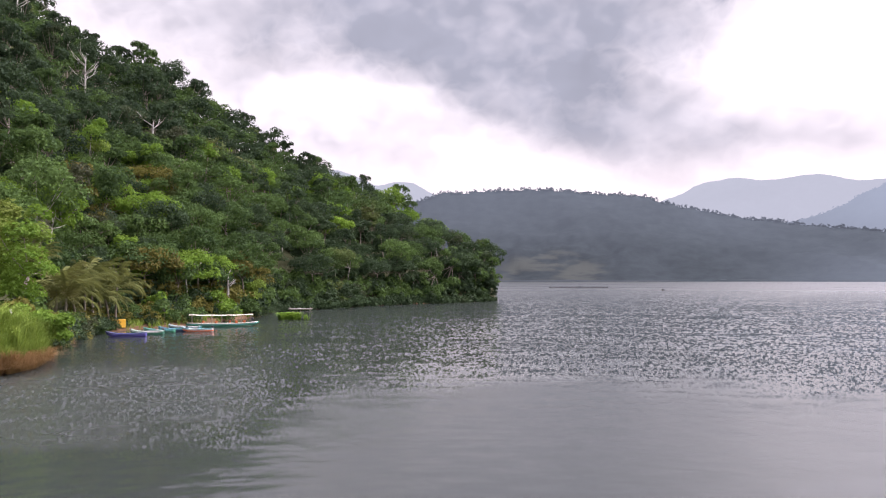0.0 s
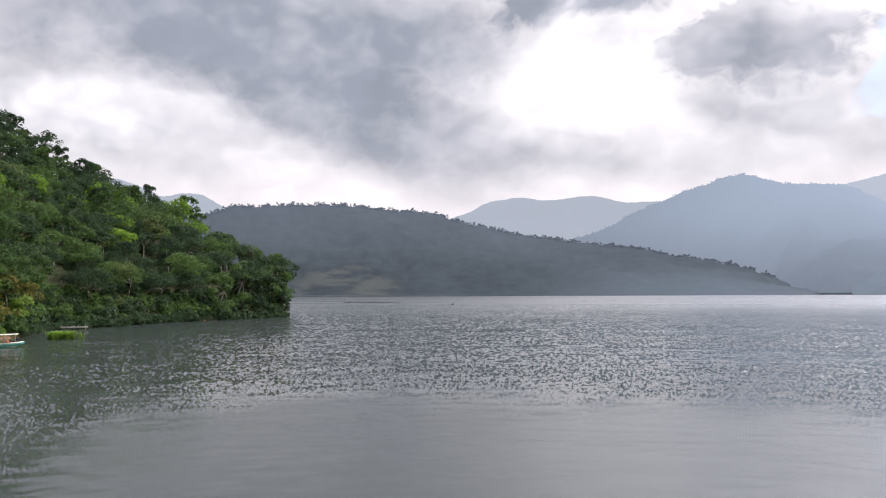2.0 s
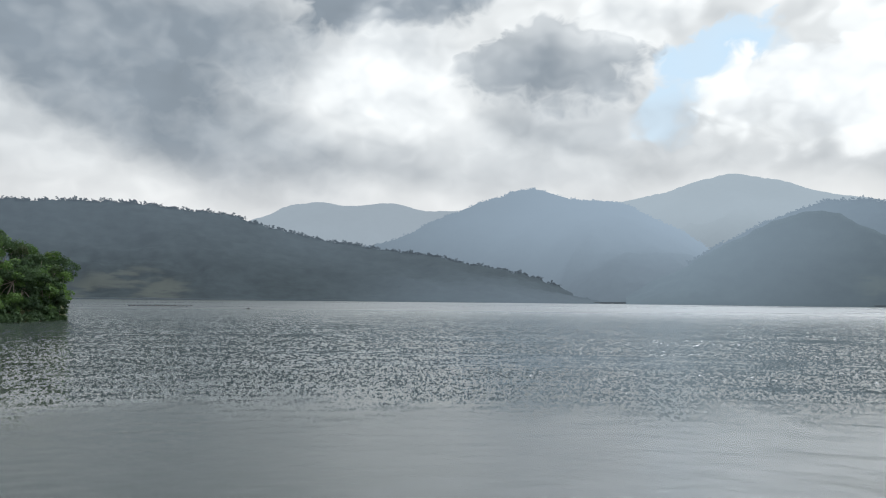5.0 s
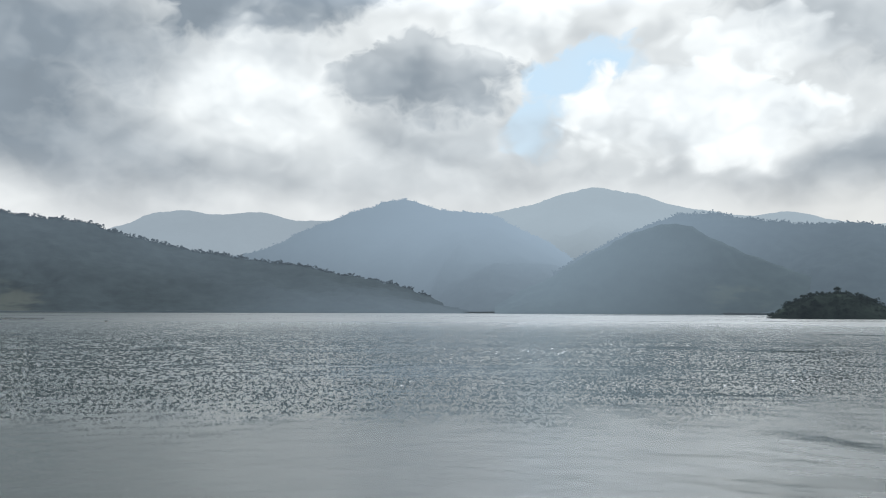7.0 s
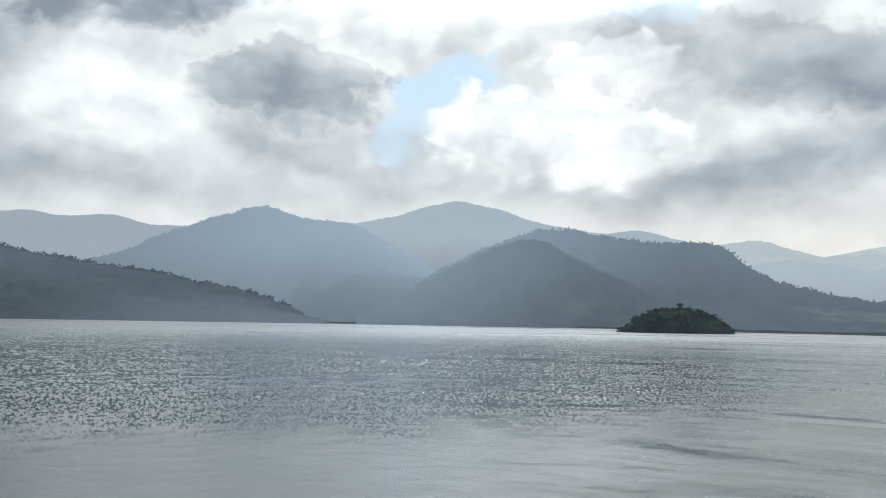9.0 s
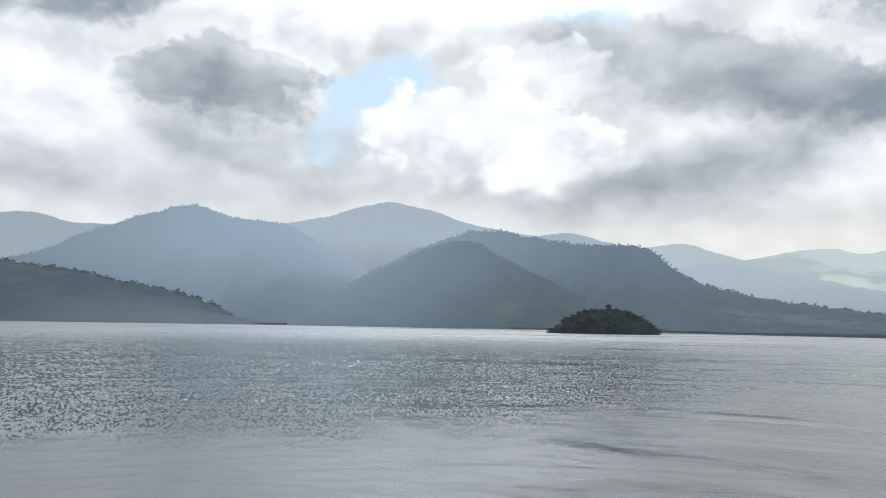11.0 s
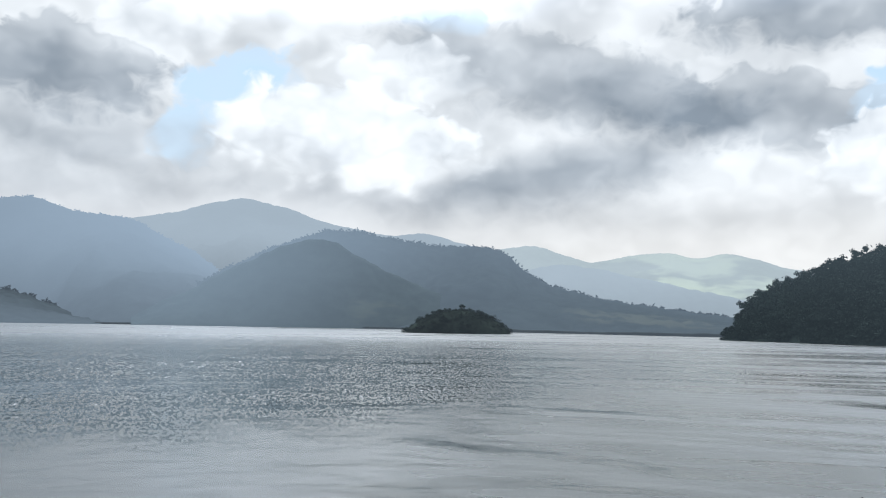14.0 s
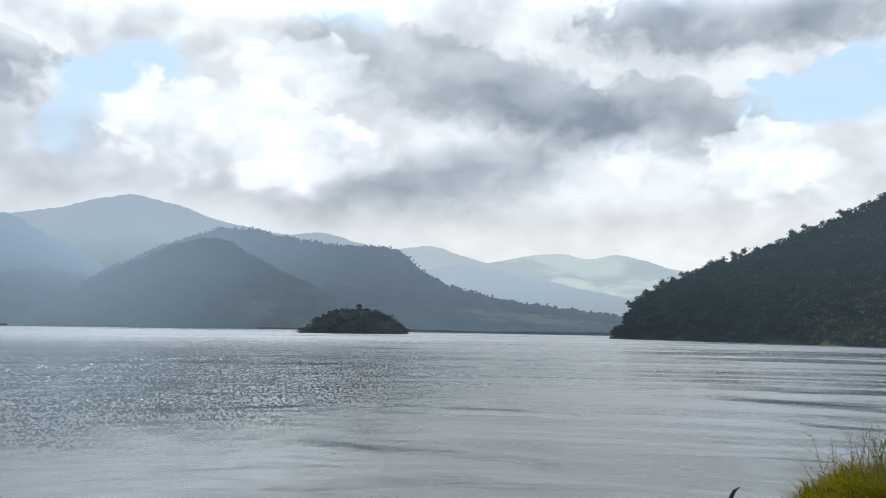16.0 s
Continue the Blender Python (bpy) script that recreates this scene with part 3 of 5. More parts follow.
# ------------------------------------------------------------------ far ridges
def ridge(name, crest, foot, back, mat, label, rough_m=6.0, spur=0.25, step=0.2, rows=26, bend=1.0, seed=0, canopy=4.0):
    """A wooded ridge: its crest by (azimuth, elevation seen from the eye), the distances of its foot and its crest."""
    az = np.arange(crest[0][0], crest[-1][0] + step / 2, step)
    el = keyed(crest)(az)
    top = np.maximum(EYE + np.tan(np.radians(el)) * back, 1.0)
    foot_d = foot(az) if callable(foot) else np.full(len(az), float(foot))
    u = np.concatenate([np.linspace(0, 1, rows), [1.06, 1.2, 1.4]])
    dist = foot_d[:, None] + (back - foot_d[:, None]) * u[None]
    fall = np.where(u <= 1, u ** bend, 1 - (u - 1) * 1.5)
    z = top[:, None] * fall[None]
    for i, a in enumerate(az):
        for j in range(len(u)):
            x, y = dist[i, j] * sin(radians(a)), dist[i, j] * cos(radians(a))
            mid = max(0.0, u[j] * (1 - u[j])) * 4
            z[i, j] += -abs(fbm(x + seed * 777, y, 1 / 330.0, 3)) * spur * top[i] * mid + canopy * fbm(x, y + seed * 99, 1 / 22.0, 3) * min(1, u[j] * 6) + rough_m * fbm(x, y, 1 / 70.0, 2) * mid * 0.6
            if j == 0:
                z[i, j] = -2.0
    return tagged(new(name, mesh_of(name, *sheet(az, dist, z), mat)), label, "mountain", kind="structure"), az, dist, z


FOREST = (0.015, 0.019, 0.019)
# light beam in the valley, painted as extra emission round this place
BEAM_GLOW = polar(44.5, 2650, 210)
# these slopes carry their haze as emission mixed into the surface
M_RA = misty("wooded_slope_haze_glow", FOREST, HAZE_GLOW, 0.115, 0.235, 190, 1, 0.09, (0.036, 0.039, 0.032), (polar(7.5, 1590, 10), 130), pools=[(polar(36.8, 1600, 0), 600, 0.24)], tone=(0.68, 1.28))
M_RF0 = misty("green_spur_haze_glow", (0.017, 0.022, 0.020), (0.355, 0.445, 0.53), 0.23, 0.38, 175, 12, 0.08, (0.035, 0.04, 0.03), (polar(56, 1560, 15), 70), pools=[(polar(44.0, 1640, 80), 420, 0.30)], tone=(0.68, 1.28))
M_RD = misty("blue_slope_haze_glow", FOREST, HAZE_GLOW, 0.34, 0.56, 260, 2, 0.06, pools=[(BEAM_GLOW, 1300, 0.36)], tone=(0.68, 1.28))
M_RE = misty("bright_slope_haze_glow", FOREST, (0.485, 0.555, 0.615), 0.45, 0.82, 330, 3, 0.08)
M_RF = misty("grey_slope_haze_glow", FOREST, (0.362, 0.45, 0.545), 0.25, 0.44, 250, 4, 0.06, (0.035, 0.038, 0.03), (polar(75, 1500, 20), 200), pools=[(polar(46.5, 2050, 200), 620, 0.30), (polar(41.0, 1700, 30), 480, 0.15)], tone=(0.68, 1.28))
# headland and island: a small share of painted haze lightens the trees
M_HEAD = misty("headland_trees_haze_glow", (0.021, 0.028, 0.024), (0.33, 0.43, 0.50), 0.07, 0.135, 90, 7, 0.03, (0.060, 0.052, 0.022), (polar(95.5, 512, 6), 75), plot=0.03, tone=(0.6, 1.35))
M_ISLE = misty("island_trees_haze_glow", (0.019, 0.025, 0.019), HAZE_GLOW, 0.055, 0.055, 30, 8, 0.01)
M_RC = misty("pale_slope_haze_glow", FOREST, (0.46, 0.52, 0.58), 0.66, 0.76, 300, 5, 0.04)
M_RG0 = misty("faint_slope_haze_glow", (0.03, 0.04, 0.035), (0.50, 0.565, 0.62), 0.66, 0.86, 190, 16, 0.10)
M_RG = misty("pale_hills_haze_glow", (0.06, 0.075, 0.05), (0.54, 0.60, 0.63), 0.62, 0.85, 250, 6, 0.12, (0.34, 0.38, 0.22), (polar(76.5, 3250, 170), 620), plot=0.0028)

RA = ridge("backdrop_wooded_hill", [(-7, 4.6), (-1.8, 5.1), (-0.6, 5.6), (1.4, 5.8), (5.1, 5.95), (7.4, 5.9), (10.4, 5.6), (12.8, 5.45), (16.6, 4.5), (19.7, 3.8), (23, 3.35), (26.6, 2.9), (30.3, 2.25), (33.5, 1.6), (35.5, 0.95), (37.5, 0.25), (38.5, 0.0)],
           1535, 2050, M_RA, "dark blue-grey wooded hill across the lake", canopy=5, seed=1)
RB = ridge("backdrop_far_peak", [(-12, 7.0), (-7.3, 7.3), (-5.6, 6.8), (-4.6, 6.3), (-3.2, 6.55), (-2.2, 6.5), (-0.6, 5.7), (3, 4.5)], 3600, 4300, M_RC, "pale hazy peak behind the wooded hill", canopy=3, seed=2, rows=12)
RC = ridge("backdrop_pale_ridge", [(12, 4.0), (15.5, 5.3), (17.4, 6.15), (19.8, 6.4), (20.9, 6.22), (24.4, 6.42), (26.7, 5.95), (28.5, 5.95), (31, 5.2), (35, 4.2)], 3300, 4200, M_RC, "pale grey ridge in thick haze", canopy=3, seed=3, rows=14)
RD = ridge("backdrop_blue_mountain", [(19, 2.2), (21.5, 3.2), (23.8, 3.75), (28.4, 5.75), (30.7, 6.65), (33.8, 7.5), (36.6, 6.8), (39.6, 6.55), (43, 5.0), (47, 2.5), (50, 0.6)], keyed([(19, 2200), (34, 2150), (38, 1750), (50, 1650)]), 2600, M_RD, "blue-grey forested mountain with haze glow painted in its valley", canopy=4, seed=4)
RE = ridge("backdrop_misty_summit", [(34, 5.0), (39.6, 6.55), (42.3, 7.05), (45.2, 7.9), (46.8, 8.22), (49.3, 7.83), (53.1, 6.7), (57, 6.1), (59.5, 6.25), (62, 5.6), (66, 4.0)], 2300, 3300, M_RE, "summit fading in painted bright haze", canopy=4, seed=5, rows=18)
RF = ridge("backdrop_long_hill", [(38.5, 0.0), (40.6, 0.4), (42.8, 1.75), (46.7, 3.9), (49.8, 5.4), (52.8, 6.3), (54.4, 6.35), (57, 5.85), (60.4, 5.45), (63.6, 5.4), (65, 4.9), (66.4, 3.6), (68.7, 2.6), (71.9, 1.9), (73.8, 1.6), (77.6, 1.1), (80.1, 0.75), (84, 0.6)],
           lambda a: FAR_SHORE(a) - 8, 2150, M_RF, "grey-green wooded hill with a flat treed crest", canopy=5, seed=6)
RG = ridge("backdrop_sunlit_hills", [(60, 4.6), (64.5, 5.3), (66.9, 5.5), (69.2, 4.8), (70.4, 4.45), (73.8, 4.95), (75.7, 5.05), (77.6, 4.7), (79.4, 4.95), (81.3, 4.55), (83, 4.0), (88, 3.6), (100, 3.4)], 2600, 3700, M_RG, "pale green hills half lost in painted bright haze", canopy=3, seed=7, rows=16)

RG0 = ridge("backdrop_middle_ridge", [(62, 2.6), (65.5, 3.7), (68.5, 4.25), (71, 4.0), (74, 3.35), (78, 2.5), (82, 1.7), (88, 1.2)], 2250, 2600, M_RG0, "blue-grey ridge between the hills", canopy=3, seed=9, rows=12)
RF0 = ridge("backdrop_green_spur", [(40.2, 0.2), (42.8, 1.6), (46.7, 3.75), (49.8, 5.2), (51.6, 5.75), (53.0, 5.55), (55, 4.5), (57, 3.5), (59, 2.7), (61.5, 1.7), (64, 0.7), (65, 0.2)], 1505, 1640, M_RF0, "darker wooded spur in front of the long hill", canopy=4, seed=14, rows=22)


def far_bank():
    """The low dark bank along the far side of the lake."""
    az = np.arange(-5, 84.1, 0.3)
    base = FAR_SHORE(az) - 36.0
    d = base[:, None] + np.array([0.0, 0.6, 6.0, 18.0, 34.0])[None]
    h = np.array([3.4 + 1.2 * fbm(b * sin(radians(a)), b * cos(radians(a)), 1 / 40.0, 3) for a, b in zip(az, base)])
    z = h[:, None] * np.array([-0.3, 0.8, 1.0, 0.8, 0.0])[None]
    # dark earth with a haze emission painted over it
    tagged(new("far_bank", mesh_of("far_bank", *sheet(az, d, z), misty("far_bank_haze_glow", (0.02, 0.022, 0.02), HAZE_GLOW, 0.15, 0.15, 10, 15, 0.03))), "low dark earth bank along the far shore", "bank", kind="structure")


far_bank()
# small trees along the crests and slopes of the nearer backdrop hills
FARKINDS = [Kind("round", 11, 4.2, 34, 2.9, 11), Kind("umbrella", 12, 5.0, 34, 2.7, 12), Kind("tall", 15, 4.2, 36, 2.5, 13), Kind("shrub", 7, 5.0, 30, 2.9, 14)]


def fringe(name, hill, mat, label, count, seed, crest_share=0.35, size=(0.5, 0.95)):
    _, az, dist, z = hill
    rng = np.random.default_rng(seed)
    rows = dist.shape[1] - 3
    places = []
    for k in range(count):
        i = rng.integers(0, len(az))
        j = rows - 1 if rng.uniform() < crest_share else rng.integers(1, rows)
        a = az[i] + rng.uniform(-0.1, 0.1)
        d = dist[i, j] + rng.uniform(-8, 8)
        if z[i, j] < 1.0 or z[i, rows - 1] < 45 and j < rows - 1:
            continue
        p = polar(a, d, z[i, j] - 4.6)
        places.append((p.x, p.y, p.z, rng.uniform(*size), rng.uniform(0, 6.28), int(rng.choice([0, 0, 3, 3, 2, 1])), 0))
    return woods(name, FARKINDS, places, [mat], mat, label, wood=False)


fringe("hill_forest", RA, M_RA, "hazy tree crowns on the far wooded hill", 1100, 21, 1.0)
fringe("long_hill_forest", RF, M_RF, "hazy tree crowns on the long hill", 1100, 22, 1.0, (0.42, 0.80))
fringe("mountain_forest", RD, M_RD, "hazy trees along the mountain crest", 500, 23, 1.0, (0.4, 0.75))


# ------------------------------------------------------------------ right headland and island
def mound(name, crest, foot_keys, back, mat, label, seed):
    return ridge(name, crest, keyed(foot_keys), back, mat, label, rough_m=5, spur=0.2, canopy=2.0, seed=seed, step=0.25, rows=18, bend=0.8)


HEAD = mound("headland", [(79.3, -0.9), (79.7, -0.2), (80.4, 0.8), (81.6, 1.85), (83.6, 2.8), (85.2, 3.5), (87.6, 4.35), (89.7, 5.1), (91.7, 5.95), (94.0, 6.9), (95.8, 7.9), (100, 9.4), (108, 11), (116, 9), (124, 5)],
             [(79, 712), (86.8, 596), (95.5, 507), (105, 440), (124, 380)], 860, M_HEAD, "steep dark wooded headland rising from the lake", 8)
rng = np.random.default_rng(31)
HEADKINDS = [Kind("round", 11, 5.2, 95, 1.5, 41, up=0.5), Kind("umbrella", 12, 5.8, 90, 1.5, 42, up=0.5), Kind("tall", 15, 4.8, 95, 1.4, 43, up=0.5), Kind("shrub", 6, 5.0, 70, 1.5, 44, up=0.5)]
places = []
_, h_az, h_dist, h_z = HEAD
for i in range(len(h_az)):
    if h_az[i] > 97.5:
        break
    for j in range(0, h_dist.shape[1] - 3):
        for _ in range(2 if j > 1 else 3):
            d = h_dist[i, j] + rng.uniform(-24, 24)
            z = np.interp(d, h_dist[i], h_z[i])
            if z < 0.2:
                continue
            k = 3 if j < 2 else int(rng.choice([0, 0, 1, 2, 3]))
            p = polar(h_az[i] + rng.uniform(-0.2, 0.2), d, z - 0.8)
            places.append((p.x, p.y, p.z, rng.uniform(0.75, 1.25) * (0.6 if h_az[i] < 80.2 else 1), rng.uniform(0, 6.28), k, 0))
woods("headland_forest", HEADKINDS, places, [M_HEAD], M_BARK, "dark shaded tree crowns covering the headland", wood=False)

# the small island: a low dome of scrub and trees
I_AZ, I_D, I_R, I_H = 61.6, 880.0, 57.0, 23.2
centre = polar(I_AZ, I_D)
along = Vector((cos(radians(I_AZ)), -sin(radians(I_AZ)), 0))
iv, idx = [], {}
n_r, n_a = 12, 56
for i in range(n_r + 1):
    for k in range(n_a):
        r, a = i / n_r, 2 * pi * k / n_a
        lump = 1 + 0.10 * fbm(cos(a) * 2, sin(a) * 2, 1.0, 2)
        x, y = cos(a) * r * I_R * lump * 1.04, sin(a) * r * I_R * 0.62 * lump
        skew = 1 + 0.10 * x / I_R
        z = I_H * max(0.0, 1 - r ** 2.1) * skew - (1.5 if i == n_r else 0) + 0.6 * (r < 0.97)
        p = centre + along * x + Vector((-along.y, along.x, 0)) * y
        iv.append((p.x, p.y, z))
faces = [(i * n_a + k, i * n_a + (k + 1) % n_a, (i + 1) * n_a + (k + 1) % n_a, (i + 1) * n_a + k) for i in range(n_r) for k in range(n_a)]
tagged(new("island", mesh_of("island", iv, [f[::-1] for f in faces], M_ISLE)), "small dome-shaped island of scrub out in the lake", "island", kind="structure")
places = []
for _ in range(1100):
    r, a = math.sqrt(rng.uniform(0, 1)) * 1.0, rng.uniform(0, 6.28)
    x, y = cos(a) * r * I_R, sin(a) * r * I_R * 0.62
    z = I_H * max(0.0, 1 - r ** 2.1) * (1 + 0.10 * x / I_R)
    p = centre + along * x + Vector((-along.y, along.x, 0)) * y
    big = r < 0.8 and rng.uniform() < 0.05
    places.append((p.x, p.y, z - 0.9, rng.uniform(0.5, 0.7) if big else rng.uniform(0.32, 0.56), rng.uniform(0, 6.28), int(rng.choice([0, 1])) if big else int(rng.choice([3, 3, 0])), 0))
ISLEKINDS = [Kind("round", 11, 5.2, 80, 1.25, 45, up=0.8), Kind("umbrella", 12, 5.8, 80, 1.25, 46, up=0.8), None, Kind("shrub", 6, 5.0, 44, 1.4, 48, up=0.9)]
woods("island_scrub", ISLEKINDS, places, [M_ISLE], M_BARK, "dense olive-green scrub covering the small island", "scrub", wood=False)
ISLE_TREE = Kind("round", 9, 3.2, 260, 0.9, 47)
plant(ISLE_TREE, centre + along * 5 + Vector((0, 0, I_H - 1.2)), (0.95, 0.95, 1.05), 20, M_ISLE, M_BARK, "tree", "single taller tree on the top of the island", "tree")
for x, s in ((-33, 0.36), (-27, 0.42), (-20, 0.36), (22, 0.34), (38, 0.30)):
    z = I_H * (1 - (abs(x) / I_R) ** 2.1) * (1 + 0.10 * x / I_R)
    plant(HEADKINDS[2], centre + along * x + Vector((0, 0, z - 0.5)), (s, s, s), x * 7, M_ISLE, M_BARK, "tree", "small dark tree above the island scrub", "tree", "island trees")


# ------------------------------------------------------------------ the wooded hill beside the boats
SHORE = keyed([(-62, 60), (-45, 66), (-30, 76), (-28, 78), (-26, 83), (-25.2, 90), (-24.5, 108), (-22.5, 130), (-19, 141), (-16, 153), (-13, 172), (-11.2, 203), (-8.6, 214), (-3.3, 246), (0.6, 261), (3.4, 284), (4.4, 300)])
CREST_D = keyed([(-62, 300), (-35, 285), (-27, 285), (-20, 300), (-10, 340), (-3, 335), (0.6, 320), (3.4, 312), (4.4, 312)])
CREST_Z = keyed([(-62, 98), (-35, 93), (-30, 89), (-27, 84), (-25, 80), (-22.4, 73), (-19.3, 71), (-17.2, 66), (-14.6, 60), (-13.5, 56), (-10.4, 50), (-9.4, 45), (-6.3, 38.5), (-3.3, 30), (-0.9, 21.5), (0.6, 17.5), (2.2, 13), (3.2, 7), (3.8, 1.0), (4.4, -1)])


TERRACE = keyed([(-62, 3.4), (-28, 3.0), (-26, 2.2), (-24.5, 1.3), (-22, 1.0), (-10, 1.0), (0, 0.8), (4.4, 0.0)])
SHELF = keyed([(-62, 34), (-28, 32), (-25, 28), (-23, 13), (-18, 7), (-12, 3), (4.4, 1.0)])


def hill_height(az, d):
    """The hill over its shore: a short bank, a shelf, then the steep slope up to the crest."""
    s, c, top = float(SHORE(az)), float(CREST_D(az)), float(CREST_Z(az))
    t = d - s
    if t < 0:
        return max(-3.0, t * 0.45)
    c = max(c, s + 12)
    x, y = d * sin(radians(az)), d * cos(radians(az))
    low = min(float(TERRACE(az)), max(top, 0.2))
    bank = low * min(1.0, t / 5.0) ** 0.7
    u = max(0.0, t - float(SHELF(az))) / (c - s - float(SHELF(az)))
    z = bank + max(top - low, 0.0) * (u ** 0.92 if u < 1 else 1 - 0.35 * (u - 1))
    return z + fbm(x, y, 1 / 28.0, 3) * min(2.2, 0.04 * t) * min(1, max(top, 0) / 15)


h_az = np.arange(-62, 3.61, 0.4)
u_rows = np.concatenate([[-0.08, -0.02, 0.0, 0.006, 0.014, 0.03, 0.05], np.linspace(0.08, 1, 24), [1.1, 1.3, 1.6]])
dist = SHORE(h_az)[:, None] + np.maximum(CREST_D(h_az) - SHORE(h_az), 12)[:, None] * u_rows[None]
hz = np.array([[hill_height(a, d) for d in row] for a, row in zip(h_az, dist)])
tagged(new("hillside", mesh_of("hillside", *sheet(h_az, dist, hz), M_HILL)), "steep dark forest floor of the near hill", "hillside", kind="structure")

NEAR = [Kind("round", 11, 5.2, 1900, 0.42, 51), Kind("umbrella", 10, 6.0, 1900, 0.42, 52), Kind("round", 9, 4.6, 1700, 0.40, 53), Kind("tall", 13, 4.6, 1600, 0.42, 54), Kind("umbrella", 12, 5.2, 1800, 0.42, 55), Kind("shrub", 5, 3.8, 1200, 0.38, 56), Kind("tiered", 12, 4.8, 1800, 0.42, 57)]
FARK = [Kind("round", 11, 5.4, 1000, 0.54, 61), Kind("umbrella", 10, 6.2, 1000, 0.54, 62), Kind("round", 9, 4.8, 880, 0.52, 63), Kind("tall", 14, 4.6, 860, 0.52, 64), Kind("round", 13, 4.6, 960, 0.54, 65), Kind("shrub", 5, 3.8, 130, 1.05, 66), Kind("shrub", 4.6, 3.4, 460, 0.46, 67)]
TREE_LABEL = ["leafy rainforest tree on the lower hillside", "spreading green tree above the lake shore", "round-crowned green tree on the slope", "tall green tree on the wooded slope", "umbrella-crowned tree over the boats' shore", "leafy green shrub at the water's edge", "tiered green tree on the slope"]
rng = np.random.default_rng(77)
near_places, far_places, brush = [], [], []
d = 80.0
while d < 372:
    gap = 5.1 if d < 210 else 6.7
    n = int(radians(37) * d / gap)
    for k in range(n):
        az = -32 + 36.3 * (k + rng.uniform(0.1, 0.9)) / n
        dd = d + rng.uniform(-2.4, 2.4)
        s, c = float(SHORE(az)), float(CREST_D(az))
        a2, d2 = az + rng.uniform(-0.6, 0.6), dd + rng.uniform(-2.5, 2.5)
        if a2 < 3.3 and d2 > s + 0.5 and d2 < c and not (-22.2 < a2 < -20.2 and d2 < s + 6) and not (a2 < -24 and d2 < s + 20):
            # undergrowth between the trunks
            brush.append((a2, d2, hill_height(a2, d2), rng.uniform(0.5, 0.95), rng.uniform(0, 6.28), rng.uniform()))
        if az > 3.55 or dd < s + 1.0 or dd > c + 10 or (az < -24.0 and dd < s + 24) or (az < -25.6 and dd < s + 42) or (-25.5 < az < -20.4 and dd < s + 15):
            continue
        z = hill_height(az, dd)
        edge = dd - s < 7
        item = (az, dd, z, edge, rng.uniform(0.70, 1.15) * (1.18 if dd > 210 and rng.uniform() < 0.5 else 1.0), rng.uniform(0, 360), rng.uniform())
        (near_places if dd - s < 60 and len(near_places) < 280 else far_places).append(item)
    d += gap * 0.92
mats = [M_LEAF, M_FRESH, M_LEAF, M_LEAF, M_DUSK, M_LEAF, M_RUST]
for az, dd, z, edge, s, turn, q in near_places:
    k = 5 if edge or q < 0.10 else int(q * 97) % 7
    # towards the point, darker leaf colours stand in for shade on the trees
    mat = mats[int(q * 613) % 7] if az < -12 else [M_DUSK, M_DUSK, M_LEAF, M_DUSK, M_LEAF][int(q * 613) % 5]
    plant(NEAR[k], polar(az, dd, z - 0.3), (s, s, s * (0.9 + 0.25 * q)), turn, mat, M_BARK if q < 0.8 else M_PALEBARK, "shrub" if k == 5 else "tree", TREE_LABEL[k], "shrub" if k == 5 else "tree", "hillside trees")
spots = []
for az, dd, z, edge, s, turn, q in far_places:
    p = polar(az, dd, z - 0.3)
    m = [0, 0, 1, 2, 0, 2][int(q * 613) % 6] if z < 34 else [2, 2, 0, 2, 0, 2][int(q * 613) % 6]
    spots.append((p.x, p.y, p.z, s * (0.85 if az > 1.5 else 1.0), radians(turn), 5 if (az > 3.2 or q < 0.07) else int(q * 97) % 5, m))
woods("hillside_forest", FARK, spots, [M_LEAF, M_FRESH, M_DUSK], M_BARK, "dense mixed green rainforest covering the upper hillside")
spots = []
for az, dd, z, s, turn, q in brush:
    p = polar(az, dd, z - 0.4)
    # past -12 degrees the darker mix paints in the point's shade
    spots.append((p.x, p.y, p.z, s, turn, 6 if az < -10 and dd - float(SHORE(az)) < 16 else 5, [0, 1, 2, 0][int(q * 4) % 4] if az < -12 else [2, 0, 2, 2][int(q * 4) % 4]))
for k in range(220):
    az = rng.uniform(-12.8, 3.45) if k > 60 else rng.uniform(-24.4, -22.2) if k < 20 else rng.uniform(-20, -12.8)
    dd = float(SHORE(az)) + (rng.uniform(-0.6, 3.5) if az > -12.8 or az < -22 else rng.uniform(2.0, 9.0))
    p = polar(az, dd, max(0.0, hill_height(az, dd)) - 0.5)
    # past -12 degrees only dark leaves, as painted shade under overhanging branches
    spots.append((p.x, p.y, p.z, rng.uniform(0.35, 0.75), rng.uniform(0, 6.28), 6 if az < -9 else 5, int(rng.choice([0, 2, 2, 3] if az < -12 else [2, 2, 2]))))
for k in range(150):
    az = rng.uniform(-13.5, 2.5)
    dd = float(SHORE(az)) + rng.uniform(3, 16)
    p = polar(az, dd, hill_height(az, dd) - 0.4)
    spots.append((p.x, p.y, p.z, rng.uniform(0.5, 0.95), rng.uniform(0, 6.28), 5, int(rng.choice([0, 2, 2, 0]))))
for k in range(90):
    az = rng.uniform(-21.0, -12.5)
    dd = float(SHORE(az)) + rng.uniform(6, 20)
    p = polar(az, dd, hill_height(az, dd) - 0.4)
    spots.append((p.x, p.y, p.z, rng.uniform(0.55, 0.95), rng.uniform(0, 6.28), 6, int(rng.choice([2, 0, 2, 3]))))
